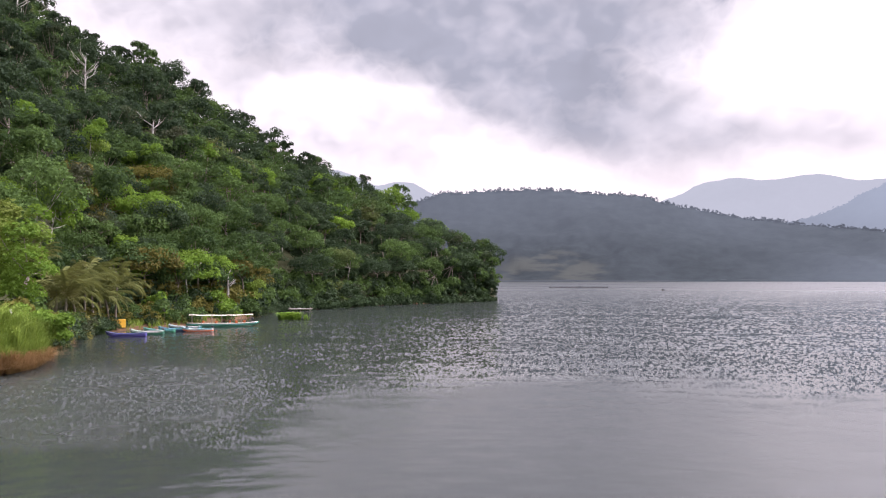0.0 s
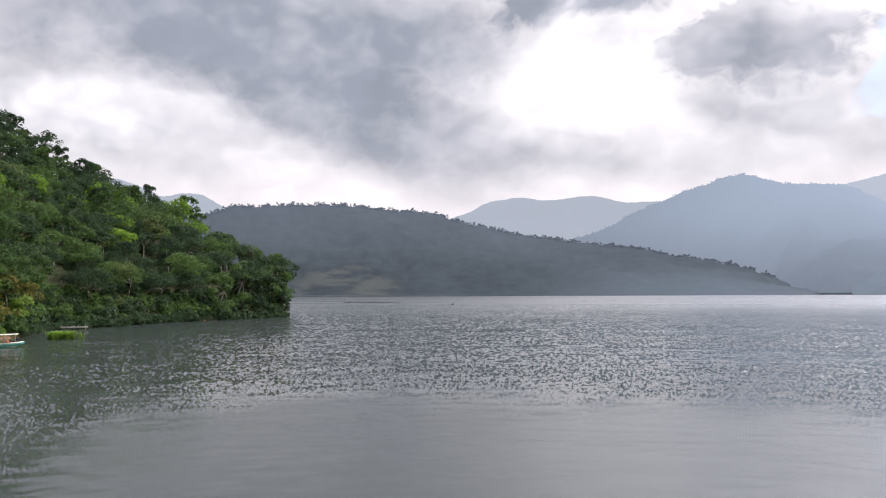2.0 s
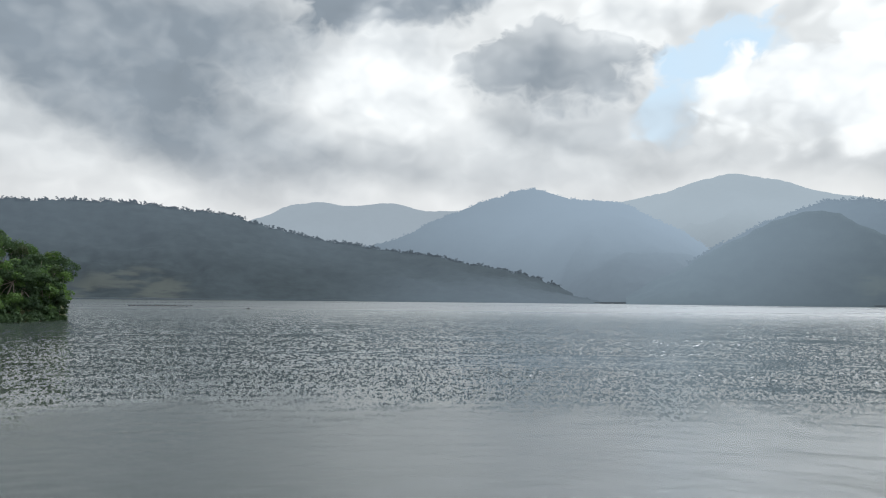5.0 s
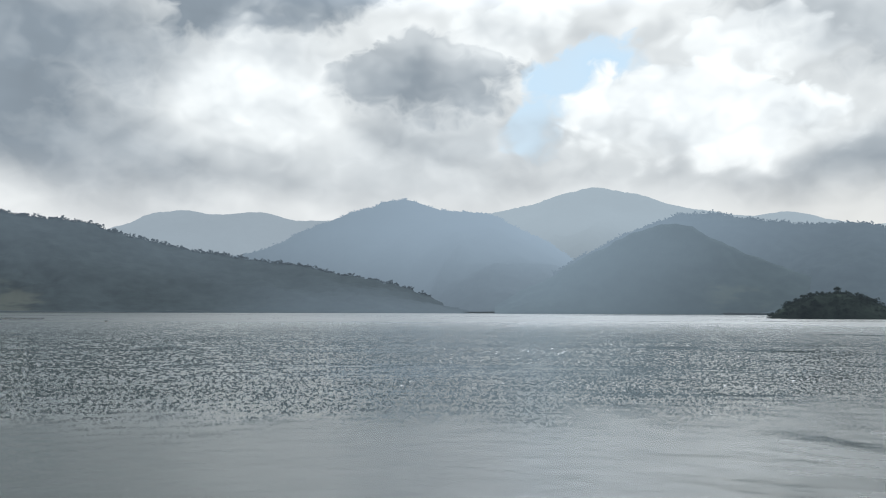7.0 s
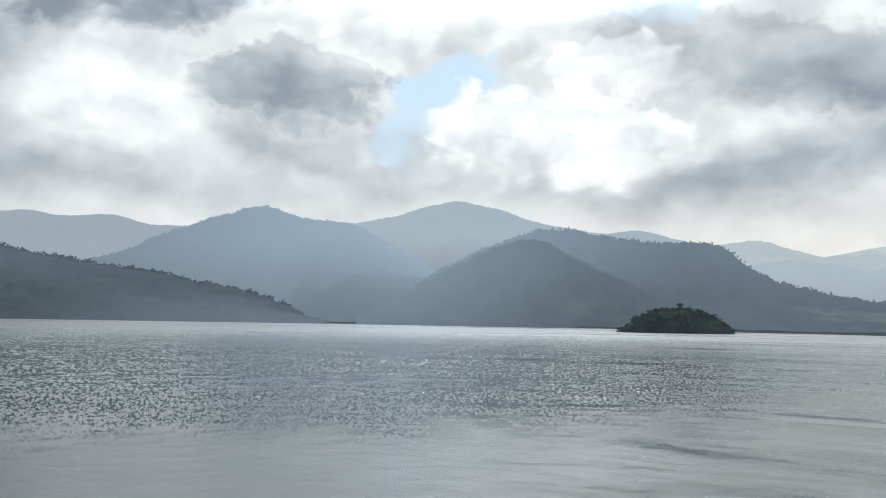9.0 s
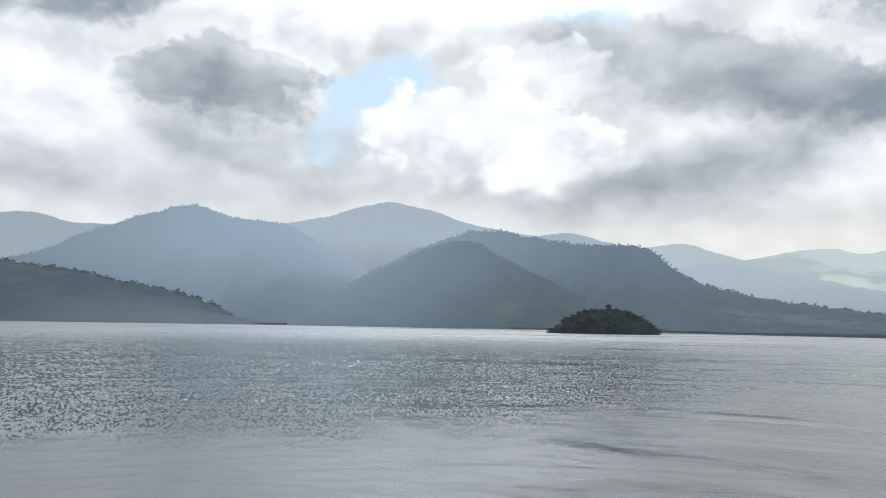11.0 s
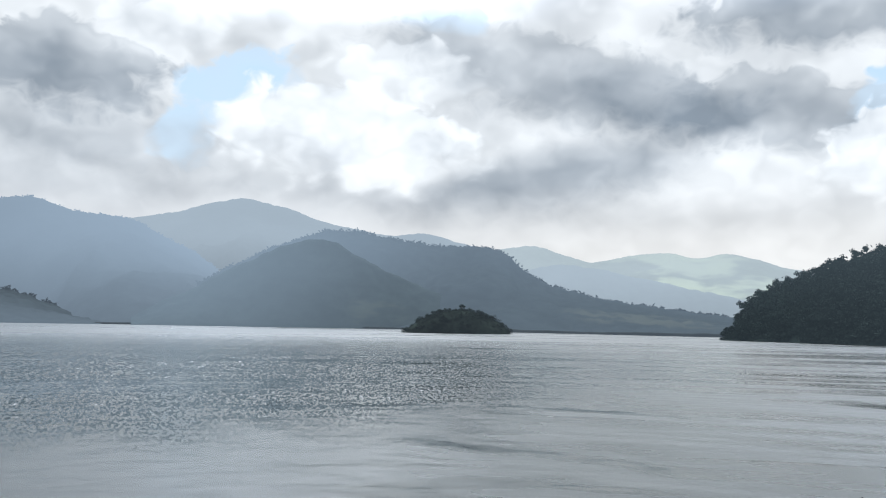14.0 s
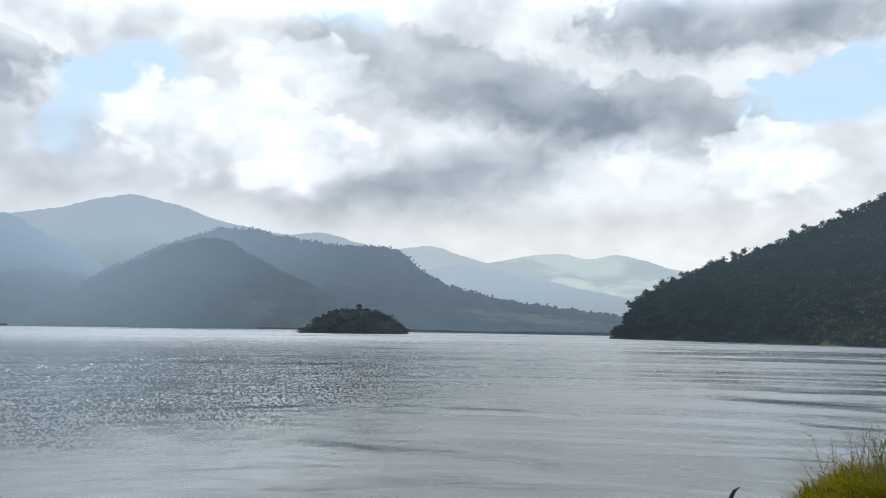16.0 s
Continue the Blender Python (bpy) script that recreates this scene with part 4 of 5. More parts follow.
for k in range(70):
    az = rng.uniform(-25.2, -20.6)
    dd = float(SHORE(az)) + rng.uniform(1.2, 7.5)
    p = polar(az, dd, hill_height(az, dd) - 0.4)
    spots.append((p.x, p.y, p.z, rng.uniform(0.35, 0.62), rng.uniform(0, 6.28), 6, int(rng.choice([2, 2, 0, 3]))))
for k in range(45):
    az = rng.uniform(-25.4, -20.2)
    dd = float(SHORE(az)) + rng.uniform(6.5, 20)
    p = polar(az, dd, hill_height(az, dd) - 0.4)
    spots.append((p.x, p.y, p.z, rng.uniform(0.45, 0.9), rng.uniform(0, 6.28), 6, int(rng.choice([0, 2, 3]))))
woods("undergrowth", FARK, spots, [M_LEAF, M_FRESH, M_DUSK, M_RUST], M_BARK, "tangled green undergrowth between the trees and along the water", "undergrowth", wood=False)


# ------------------------------------------------------------------ trees that stand out on the hill
def special(style, h, r, n, size, seed, az, d, mat, bark, label, lift=0.0, name="tree", **kw):
    k = Kind(style, h, r, n, size, seed, **kw)
    return plant(k, polar(az, d, hill_height(az, d) - 0.3 + lift), (1, 1, 1), seed * 37, mat, bark, name, label, name)


special("tiered", 14, 6.5, 4200, 0.42, 101, -27.0, 106, M_FRESH, M_BARK, "large fresh-green tree with layered branches", flat=0.5)
special("tiered", 12, 6.0, 3600, 0.42, 107, -28.9, 110, M_FRESH, M_BARK, "fresh-green spreading tree behind the reed bank")
special("round", 17, 7.2, 4600, 0.44, 102, -23.0, 163, M_LEAF, M_BARK, "big dense round tree with pale limbs")
special("umbrella", 10.5, 5.4, 2600, 0.40, 103, -17.0, 160, M_FRESH, M_PALEBARK, "yellow-green umbrella tree behind the boats")
special("umbrella", 12, 6.5, 3000, 0.42, 104, -19.5, 172, M_FRESH, M_PALEBARK, "broad pale-green tree in flower on the slope")
special("round", 9.5, 4.2, 2400, 0.40, 105, -14.0, 176, M_RUST, M_BARK, "rusty yellow-green tree leaning over the shore")
special("shrub", 7.5, 3.4, 1800, 0.40, 106, -12.9, 178, M_FRESH, M_BARK, "bright green bamboo-like thicket at the water")
special("umbrella", 11, 5.0, 1600, 0.50, 108, -7.1, 268, M_FRESH, M_BARK, "light green tree high on the wooded slope")
special("umbrella", 10, 7.0, 1800, 0.50, 109, -10.5, 285, M_FRESH, M_BARK, "wide light-green canopy below the crest")
CRESTERS = [(-18.1, 19, 6.0, "round"), (-16.7, 14, 4.6, "tall"), (-14.3, 17, 5.2, "round"), (-12.7, 13, 4.2, "tall"), (-11.5, 18, 5.6, "umbrella"), (-10.7, 14, 3.6, "tall"), (-26.3, 17, 5.6, "umbrella"), (-23.2, 14, 4.4, "tall"), (-21.3, 15, 4.4, "tall"), (-20.0, 13, 4.4, "round"), (-8.6, 11, 3.4, "tall"), (-3.9, 11, 3.6, "tall"), (-5.0, 10, 3.6, "umbrella"), (0.0, 9, 2.6, "tall")]
for k, (az, h, r, style) in enumerate(CRESTERS):
    special(style, h, r, 1000, 0.6, 120 + k, az, float(CREST_D(az)) + 2, M_DUSK, M_BARK, "dark tall tree standing out on the crest")


# trees at the point, most in the dark leaf colour that stands for shade
TIPKIND = [Kind("shrub", 15, 4.6, 1500, 0.55, 141), Kind("shrub", 13, 4.2, 1300, 0.55, 142)]
for k, (az, off, s) in enumerate(((0.2, 10, 1.2), (1.1, 8, 1.1), (1.6, 12, 1.25), (2.3, 8, 1.15), (2.65, 11, 1.2), (3.0, 5, 0.85), (-0.9, 6, 0.95), (-2.0, 7, 0.95), (3.25, 7, 0.6), (0.8, 20, 1.2), (1.9, 20, 1.2), (2.5, 18, 1.15))):
    d = float(SHORE(az)) + off
    plant(TIPKIND[k % 2], polar(az, d, hill_height(az, d) - 0.5), (s, s, s), 67 * k, M_DUSK if k % 3 else M_LEAF, M_BARK, "tree", "dark tree leafy down to the water at the point", "tree", "trees at the point")


def bare_tree(az, d, h, label, limbs, seed):
    """A leafless pale tree: bent trunk and forked bare limbs."""
    r = np.random.default_rng(seed)
    root = new("dead_tree")
    root.location = polar(az, d, hill_height(az, d) - 0.3)
    tagged(root, label, "dead tree")
    v, f = tube([(0, 0, 0), (0.2, 0.1, h * 0.4), (0.1, 0.2, h * 0.75), (0.3, 0.1, h)], [0.34, 0.27, 0.18, 0.05], 7)
    part("trunk", mesh_of("trunk", v, f, M_PALEBARK), None, root)
    for k in range(limbs):
        z = h * r.uniform(0.5, 0.92)
        a, ln = r.uniform(0, 6.28), h * r.uniform(0.16, 0.3)
        p1 = (cos(a) * ln * 0.5, sin(a) * ln * 0.5, z + ln * 0.35)
        p2 = (cos(a + 0.3) * ln, sin(a + 0.3) * ln, z + ln * 0.95)
        v, f = merged([tube([(0.1, 0.1, z), p1, p2], [0.12, 0.08, 0.03], 5), tube([p1, (p1[0] * 1.9, p1[1] * 1.5, p1[2] + ln * 0.3)], [0.06, 0.02], 4)])
        part("limb", mesh_of("limb", v, f, M_PALEBARK), None, root)
    return root


bare_tree(-23.4, 236, 17, "leafless pale tree among green crowns", 13, 1)
bare_tree(-25.2, 262, 18, "tall pale trunk with few bare limbs", 4, 2)
bare_tree(-27.3, 240, 17, "straight pale dead trunk on the slope", 3, 3)
bare_tree(-19.3, 215, 13, "slim pale trunk among dark crowns", 3, 4)
bare_tree(-14.5, 166, 8, "thin leaning pale trunk by the shore", 4, 5)


# ------------------------------------------------------------------ palms
def frond_mesh(length, droop, seed):
    """One feather leaf: an arched rib with leaflets hanging on both sides."""
    r = np.random.default_rng(seed)
    pts = [Vector((length * t * (1 - 0.22 * t * t), 0.0, length * (0.55 * t - droop * t * t))) for t in np.linspace(0, 1, 12)]
    pieces = [tube([tuple(p) for p in pts], [0.05 - 0.0035 * i for i in range(12)], 4)]
    for i in range(1, 12):
        for half in (0, 0.5):
            p = pts[i - 1].lerp(pts[i], 0.5 + half)
            t = (i - 0.5 + half) / 11
            ln = (0.95 - 0.55 * abs(t - 0.4)) * length * 0.26
            for s in (-1, 1):
                tip = p + Vector((ln * 0.55, s * ln * 0.62, -ln * r.uniform(0.35, 0.75)))
                mid = p.lerp(tip, 0.5) + Vector((0, 0, ln * 0.14))
                w2 = Vector((0.042, 0, 0.012)) * (length / 3.5)
                pieces.append(([tuple(p - w2), tuple(p + w2), tuple(mid + w2), tuple(mid - w2), tuple(tip)], [(0, 1, 2, 3), (3, 2, 4)]))
    return mesh_of("frond", *merged(pieces), M_PALM, False)


FRONDS = [frond_mesh(4.6, 0.62, 1), frond_mesh(4.2, 0.8, 2), frond_mesh(4.8, 0.5, 3)]


def palm(az, d, h, label, count=17, seed=0, size=1.0):
    r = np.random.default_rng(seed)
    root = new("palm")
    root.location = polar(az, d, hill_height(az, d) - 0.2)
    tagged(root, label, "palm", "palms on the shore")
    bend = r.normal(size=2) * 0.4
    pts = [(bend[0] * t * t, bend[1] * t * t, h * t) for t in np.linspace(0, 1, 7)]
    v, f = tube(pts, [0.26, 0.2, 0.18, 0.17, 0.17, 0.18, 0.12], 8)
    part("trunk", mesh_of("trunk", v, f, M_BARK), None, root)
    for k in range(count):
        ob = part("frond", FRONDS[k % 3], None, root)
        s = size * r.uniform(0.85, 1.1)
        ob.matrix_basis = pose(pts[-1][0], pts[-1][1], h, 0, 0, 360 * k / count + r.uniform(-9, 9)) @ pose(0, 0, 0, 0, r.uniform(-52, 22), 0) @ Matrix.Diagonal((s, s, s, 1))
    return root


palm(-21.4, 138.5, 6.2, "yellowing palm with drooping fronds beside the boats", 19, 1, 1.2)
palm(-23.2, 132, 6.8, "olive palm with long arching fronds on the shore", 20, 2, 1.3)
palm(-24.9, 124, 6.4, "olive palm leaning over the reed bank", 19, 3, 1.25)
palm(-22.3, 140, 7.6, "palm with grey-green feathery fronds", 18, 4, 1.2)
palm(-25.6, 124, 5.0, "low palm among shrubs on the shore", 15, 5, 0.9)
palm(-24.3, 121, 4.6, "low olive palm with spreading fronds above the shore", 18, 7, 1.25)
palm(-23.7, 126, 5.4, "dusty olive palm among the shore palms", 18, 8, 1.25)
palm(-22.7, 133, 4.8, "short palm with drooping yellow-olive fronds", 18, 9, 1.2)
palm(-21.8, 137, 4.2, "short golden-green palm beside the yellow crate", 17, 10, 1.15)
palm(-15.9, 232, 11.0, "pale slender palm among the slope's trees", 14, 6, 0.9)


# ------------------------------------------------------------------ grass
def blades(rng, pts, length, per, width, lean=0.35, droop=0.5):
    """Tapered bent grass blades round each (x, y, z): vertices and faces."""
    pts = np.repeat(np.asarray(pts, float), per, 0)
    n = len(pts)
    a, ln = rng.uniform(0, 2 * pi, n), length * rng.uniform(0.55, 1.25, n)
    out = np.stack([np.cos(a), np.sin(a), 0 * a], -1)
    side = np.stack([-np.sin(a), np.cos(a), 0 * a], -1) * width * rng.uniform(0.7, 1.3, n)[:, None]
    base = pts + out * rng.uniform(0, 0.25, n)[:, None]
    k = lean * rng.uniform(0.2, 1.4, n)[:, None]
    mid = base + out * ln[:, None] * k * 0.45 + np.array([0, 0, 1]) * ln[:, None] * 0.6
    tip = base + out * ln[:, None] * k * (1 + droop) + np.array([0, 0, 1]) * (ln * (1.0 - droop * 0.25))[:, None]
    v = np.stack([base - side, base + side, mid + side * 0.8, mid - side * 0.8, tip], 1).reshape(-1, 3)
    i = np.arange(n) * 5
    q = np.stack([i, i + 1, i + 2, i + 3], -1).tolist()
    t = np.stack([i + 3, i + 2, i + 4], -1).tolist()
    return v, q + t


def turf(name, pts, mat, label, length, per, width, seed, lean=0.35, droop=0.5, category="grass"):
    v, f = blades(np.random.default_rng(seed), pts, length, per, width, lean, droop)
    return tagged(new(name, mesh_of(name, v, f, mat, False)), label, category, kind="stuff")


rng = np.random.default_rng(5)
pts, dry = [], []
for _ in range(1500):
    az = rng.uniform(-33, -24.1)
    s = float(SHORE(az))
    dd = s + rng.uniform(0.9, 19)
    p = polar(az, dd, hill_height(az, dd) - 0.1)
    pts.append(tuple(p))
for _ in range(420):
    az = rng.uniform(-33, -25.0)
    dd = float(SHORE(az)) + rng.uniform(-0.3, 1.3)
    p = polar(az, dd, max(0.02, hill_height(az, dd)))
    dry.append(tuple(p))
tall = []
for _ in range(46):
    az = rng.uniform(-32, -24.6)
    dd = float(SHORE(az)) + rng.uniform(2.5, 17)
    c = polar(az, dd, hill_height(az, dd) - 0.1)
    for _ in range(9):
        tall.append((c.x + rng.normal() * 0.5, c.y + rng.normal() * 0.5, c.z))
turf("tall_reeds", tall, M_GRASS, "taller clumps of pale green reeds", 2.9, 9, 0.04, 26, 0.4, 0.9, "reed grass")
turf("reed_grass", pts, M_GRASS, "tall yellow-green reed grass on the bank", 1.9, 14, 0.035, 6, 0.35, 0.7, "reed grass")
turf("dry_grass", dry, M_STRAW, "rust-brown dead grass hanging over the bank", 1.1, 16, 0.03, 7, 0.9, 1.3, "dry grass")
pts = []
for _ in range(260):
    az = rng.uniform(-23.8, -11.5)
    dd = float(SHORE(az)) + rng.uniform(0, 5)
    pts.append(tuple(polar(az, dd, max(0.02, hill_height(az, dd)))))
turf("shore_grass", pts, M_GRASS, "rank grass along the boats' shore", 1.0, 9, 0.03, 8)
special("shrub", 4.0, 2.6, 1500, 0.36, 131, -25.6, 92, M_FRESH, M_BARK, "bright green leafy bush on the reed bank", name="shrub")
special("shrub", 3.4, 2.2, 1200, 0.34, 132, -26.7, 98, M_FRESH, M_BARK, "fresh green bush among the reeds", name="shrub")
special("shrub", 2.6, 1.9, 900, 0.34, 133, -24.6, 104, M_LEAF, M_BARK, "green bush at the end of the reed bank", name="shrub")
special("shrub", 4.2, 2.2, 1100, 0.36, 134, -27.4, 99, M_RUST, M_BARK, "reddish-brown withering bush on the bank", name="shrub")

# a floating clump of water weed
weed_at = polar(-10.4, 163)
pts = [(weed_at.x + rng.normal() * 1.0, weed_at.y + rng.normal() * 0.8, 0.0) for _ in range(170)]
turf("water_weed", pts, M_FRESH, "floating clump of bright yellow-green water weed", 1.45, 14, 0.05, 9, 0.6, 0.6, "water weed")


# ------------------------------------------------------------------ boats
def hull_mesh(L, W, mat, depth=0.6, sheer=0.35, floor=0.06, wall=0.05, stern=0.25):
    """A lofted open hull with a thick wall, pointed bow at +x and narrow stern."""
    n, prof = 19, [(1.0, 1.0), (0.92, 0.55), (0.72, 0.16), (0.0, 0.0), (-0.72, 0.16), (-0.92, 0.55), (-1.0, 1.0)]
    outer, inner = [], []
    for i in range(n):
        x = -L / 2 + L * i / (n - 1)
        t = 2 * x / L
        half = W / 2 * (1 - max(0, t) ** 2.6) ** 0.8 * (1 - (1 - stern) * max(0, -t) ** 3.2) + 0.03
        top = depth * 0.62 + sheer * (max(0, t) ** 3 + 0.45 * max(0, -t) ** 3)
        low = -depth * 0.38 + (sheer + depth * 0.7) * max(0, t) ** 5 + 0.18 * max(0, -t) ** 4
        for y, z in prof:
            outer.append((x, y * half, low + (top - low) * z))
        for y, z in prof:
            inner.append((x * 0.985, y * max(half - wall, 0.01), low + floor + (top - low - floor) * z))
    v = outer + inner
    m, off, f = len(prof), len(outer), []
    for i in range(n - 1):
        for k in range(m - 1):
            a, b = i * m + k, (i + 1) * m + k
            f.append((a, a + 1, b + 1, b))
            f.append((off + a, off + b, off + b + 1, off + a + 1))
        for k in (0, m - 1):
            a, b = i * m + k, (i + 1) * m + k
            f.append((a, b, off + b, off + a) if k == 0 else (a, off + a, off + b, b))
    for i in (0, n - 1):
        for k in range(m - 1):
            a = i * m + k
            f.append((a, off + a, off + a + 1, a + 1) if i == 0 else (a, a + 1, off + a + 1, off + a))
    return mesh_of("hull", v, f, mat), (lambda x: (W / 2 * (1 - max(0, 2 * x / L) ** 2.6) ** 0.8 * (1 - (1 - stern) * max(0, -2 * x / L) ** 3.2) + 0.03, depth * 0.62 + sheer * (max(0, 2 * x / L) ** 3 + 0.45 * max(0, -2 * x / L) ** 3)))


def rim(L, line, mat, root, drop=0.0, thick=0.045, name="gunwale"):
    for s in (-1, 1):
        pts = []
        for i in range(17):
            x = -L / 2 * 0.98 + L * 0.97 * i / 16
            half, top = line(x)
            pts.append((x, s * (half + 0.01), top - drop))
        v, f = tube(pts, [thick] * 17, 5)
        part(name, mesh_of(name, v, f, mat), None, root)


def outboard(root, x, z):
    eng = part("engine", box(box(bmesh.new(), (0.35, 0.3, 0.42), (x, 0, z + 0.32), (0, 0, 0), 0.06), (0.14, 0.12, 0.5), (x - 0.05, 0, z - 0.1), (0, 0, 0), 0.02), M_BLACK, root, "black outboard engine")
    v, f = tube([(x - 0.1, 0, z + 0.2), (x - 1.2, 0.1, z - 0.25)], [0.03, 0.025], 6)
    part("shaft", mesh_of("shaft", v, f, M_BLACK), None, eng)


def canoe(az, d, L, W, heading, hull, trim, label, engine=False, inside=None, load=None):
    root = new("canoe")
    root.matrix_world = pose(*polar(az, d, 0.06), 0, 0, heading)
    tagged(root, label, "boat", "moored canoes")
    me, line = hull_mesh(L, W, hull)
    part("hull", me, None, root)
    rim(L, line, trim, root)
    rim(L, line, trim, root, 0.16, 0.03, "rubbing_strake")
    for x in (-0.30 * L, -0.05 * L, 0.2 * L):
        half, top = line(x)
        part("thwart", box(bmesh.new(), (0.22, half * 1.9, 0.04), (x, 0, top - 0.12), (0, 0, 0), 0.01), inside or M_WOOD, root)
    part("floor_board", box(bmesh.new(), (L * 0.6, W * 0.5, 0.03), (-0.03 * L, 0, -0.08), (0, 0, 0), 0.008), M_WOOD, root)
    if engine:
        outboard(root, -L * 0.47, 0.3)
    if load:
        part("bundle", box(box(bmesh.new(), (0.6, 0.45, 0.3), (0.08 * L, 0.05, 0.25), (0, 8, 20), 0.09), (0.4, 0.35, 0.25), (-0.16 * L, -0.1, 0.25), (5, 0, -15), 0.08), load, root)
    return root


canoe(-20.75, 122.0, 5.4, 1.05, 188, M_VIOLET, M_NAVY, "violet-blue wooden canoe moored at the shore")
canoe(-19.5, 126.0, 5.2, 1.05, 172, M_GREENPAINT, M_WHITEPAINT, "green wooden canoe with a pale rim", True)
canoe(-18.75, 129.5, 5.2, 1.05, 168, M_GREENPAINT, M_TEAL, "green canoe with orange bundles aboard", False, None, M_ORANGE)
canoe(-17.9, 131.5, 5.0, 1.1, 165, M_NAVY, M_TEAL, "dark navy canoe with teal rim", True)
canoe(-17.2, 136.5, 6.2, 1.1, 160, M_TEAL, M_WHITEPAINT, "long teal canoe behind the others")
canoe(-16.35, 129.5, 4.8, 1.15, 176, M_WHITEPAINT, M_TEAL, "white canoe with teal rim and orange waterline", True, M_ORANGE, M_ORANGE)
for ob in [o for o in scene.objects if o.get("label") == "white canoe with teal rim and orange waterline"]:
    me, line = hull_mesh(4.84, 1.19, M_ORANGE, 0.30, 0.2)
    part("waterline_band", me, None, ob, "orange-red band at the waterline")

ferry = new("passenger_boat")
ferry.matrix_world = pose(*polar(-14.75, 142.5, 0.05), 0, 0, 11)
tagged(ferry, "long green passenger boat under a cream canopy roof", "boat")
FL, FW = 11.6, 1.9
me, line = hull_mesh(FL, FW, M_GREENPAINT, 0.75, 0.28)
part("hull", me, None, ferry)
rim(FL, line, M_ROOF, ferry, 0.0, 0.05)
rim(FL, line, M_TEAL, ferry, 0.2, 0.04, "rubbing_strake")
part("deck", box(bmesh.new(), (FL * 0.8, FW * 0.75, 0.04), (-0.1, 0, 0.05), (0, 0, 0), 0.01), M_WOOD, ferry)
bm = bmesh.new()
nx, ny = 14, 6
grid = [[bm.verts.new((-5.3 + 10.2 * i / nx, -1.0 + 2.0 * k / ny, 1.78 + 0.10 * (1 - (2 * k / ny - 1) ** 2) + 0.10 * (abs(i / nx - 0.5) * 2) ** 2 + 0.02 * sin(i * 1.7))) for k in range(ny + 1)] for i in range(nx + 1)]
for i in range(nx):
    for k in range(ny):
        bm.faces.new((grid[i][k], grid[i + 1][k], grid[i + 1][k + 1], grid[i][k + 1]))
bmesh.ops.solidify(bm, geom=bm.faces[:], thickness=0.05)
part("canopy_roof", bm, M_ROOF, ferry, "cream sheet roof")
for i in range(7):
    x = -4.9 + 9.4 * i / 6
    half, top = line(x)
    for s in (-1, 1):
        v, f = tube([(x, s * min(half, 0.9), top - 0.05), (x, s * 0.9, 1.84 + 0.1 * (abs((x + 5.3) / 10.2 - 0.5) * 2) ** 2)], [0.035, 0.035], 6)
        part("roof_post", mesh_of("roof_post", v, f, M_WOOD), None, ferry)
for i in range(6):
    x = -4.2 + 8.0 * i / 5
    part("bench", box(box(bmesh.new(), (0.34, 1.35, 0.05), (x, 0, 0.48), (0, 0, 0), 0.012), (0.05, 1.2, 0.42), (x, 0, 0.26), (0, 0, 0), 0.01), M_WOOD, ferry)
for x, y in ((-3.2, 0.55), (-1.0, -0.6), (1.1, 0.6), (2.2, -0.5), (3.4, 0.5)):
    part("life_vest", box(bmesh.new(), (0.4, 0.3, 0.42), (x, y, 0.72), (6, 10, 20), 0.09), M_ORANGE, ferry, "orange life vest")
outboard(ferry, 4.75, 0.85)

# a mooring raft beyond the weed
raft = new("floating_jetty")
raft.matrix_world = pose(*polar(-10.05, 205, 0.15), 0, 0, 6)
tagged(raft, "narrow grey plank jetty low over the water", "jetty")
for i in range(16):
    part("plank", box(bmesh.new(), (0.5, 1.1, 0.06), (-3.9 + 0.52 * i, 0, 0.42), (0, 0, (i * 7) % 3 - 1), 0.01), M_PALEBARK, raft)
for s in (-0.45, 0.45):
    part("beam", box(bmesh.new(), (8.4, 0.14, 0.16), (0, s, 0.30), (0, 0, 0), 0.015), M_WOOD, raft)
for x in (-3.6, -1.2, 1.2, 3.6):
    v, f = tube([(x, 0.45, -1.5), (x, 0.45, 0.75)], [0.07, 0.06], 7)
    part("pile", mesh_of("pile", v, f, M_WOOD), None, raft)


# yellow crate and pale cans on the shore
def shore_z(az, d):
    return max(0.05, hill_height(az, d))


crate = new("crate")
cz = shore_z(-21.1, 137.2)
crate.matrix_world = pose(*polar(-21.1, 137.2, cz - 0.05), 0, 0, 38)
tagged(crate, "large yellow plastic crate on the shore", "crate")
part("body", box(bmesh.new(), (1.35, 1.0, 1.15), (0, 0, 0.6), (0, 0, 0), 0.05), M_YELLOW, crate)
part("lid", box(bmesh.new(), (1.43, 1.08, 0.12), (0, 0, 1.24), (0, 0, 0), 0.03), M_YELLOW, crate)
for x in (-0.45, 0, 0.45):
    part("rib", box(bmesh.new(), (0.07, 1.06, 1.0), (x, 0, 0.58), (0, 0, 0), 0.015), M_YELLOW, crate)
for k, (az, d, tip) in enumerate(((-22.75, 131.5, 70), (-22.55, 131.8, 15), (-22.9, 132.3, 80))):
    can = new("water_can")
    can.matrix_world = pose(*polar(az, d, shore_z(az, d) + 0.12), tip, 10, 40 * k)
    tagged(can, "pale plastic water can lying on the bank", "can", "cans on the shore")
    part("body", box(bmesh.new(), (0.42, 0.3, 0.55), (0, 0, 0.28), (0, 0, 0), 0.07), M_WHITEPAINT, can)
    v, f = tube([(0.1, 0, 0.54), (0.1, 0, 0.63)], [0.06, 0.05], 8)
    part("cap", mesh_of("cap", v, f, M_NAVY), None, can, "dark screw cap")
stake = new("marker_stake")
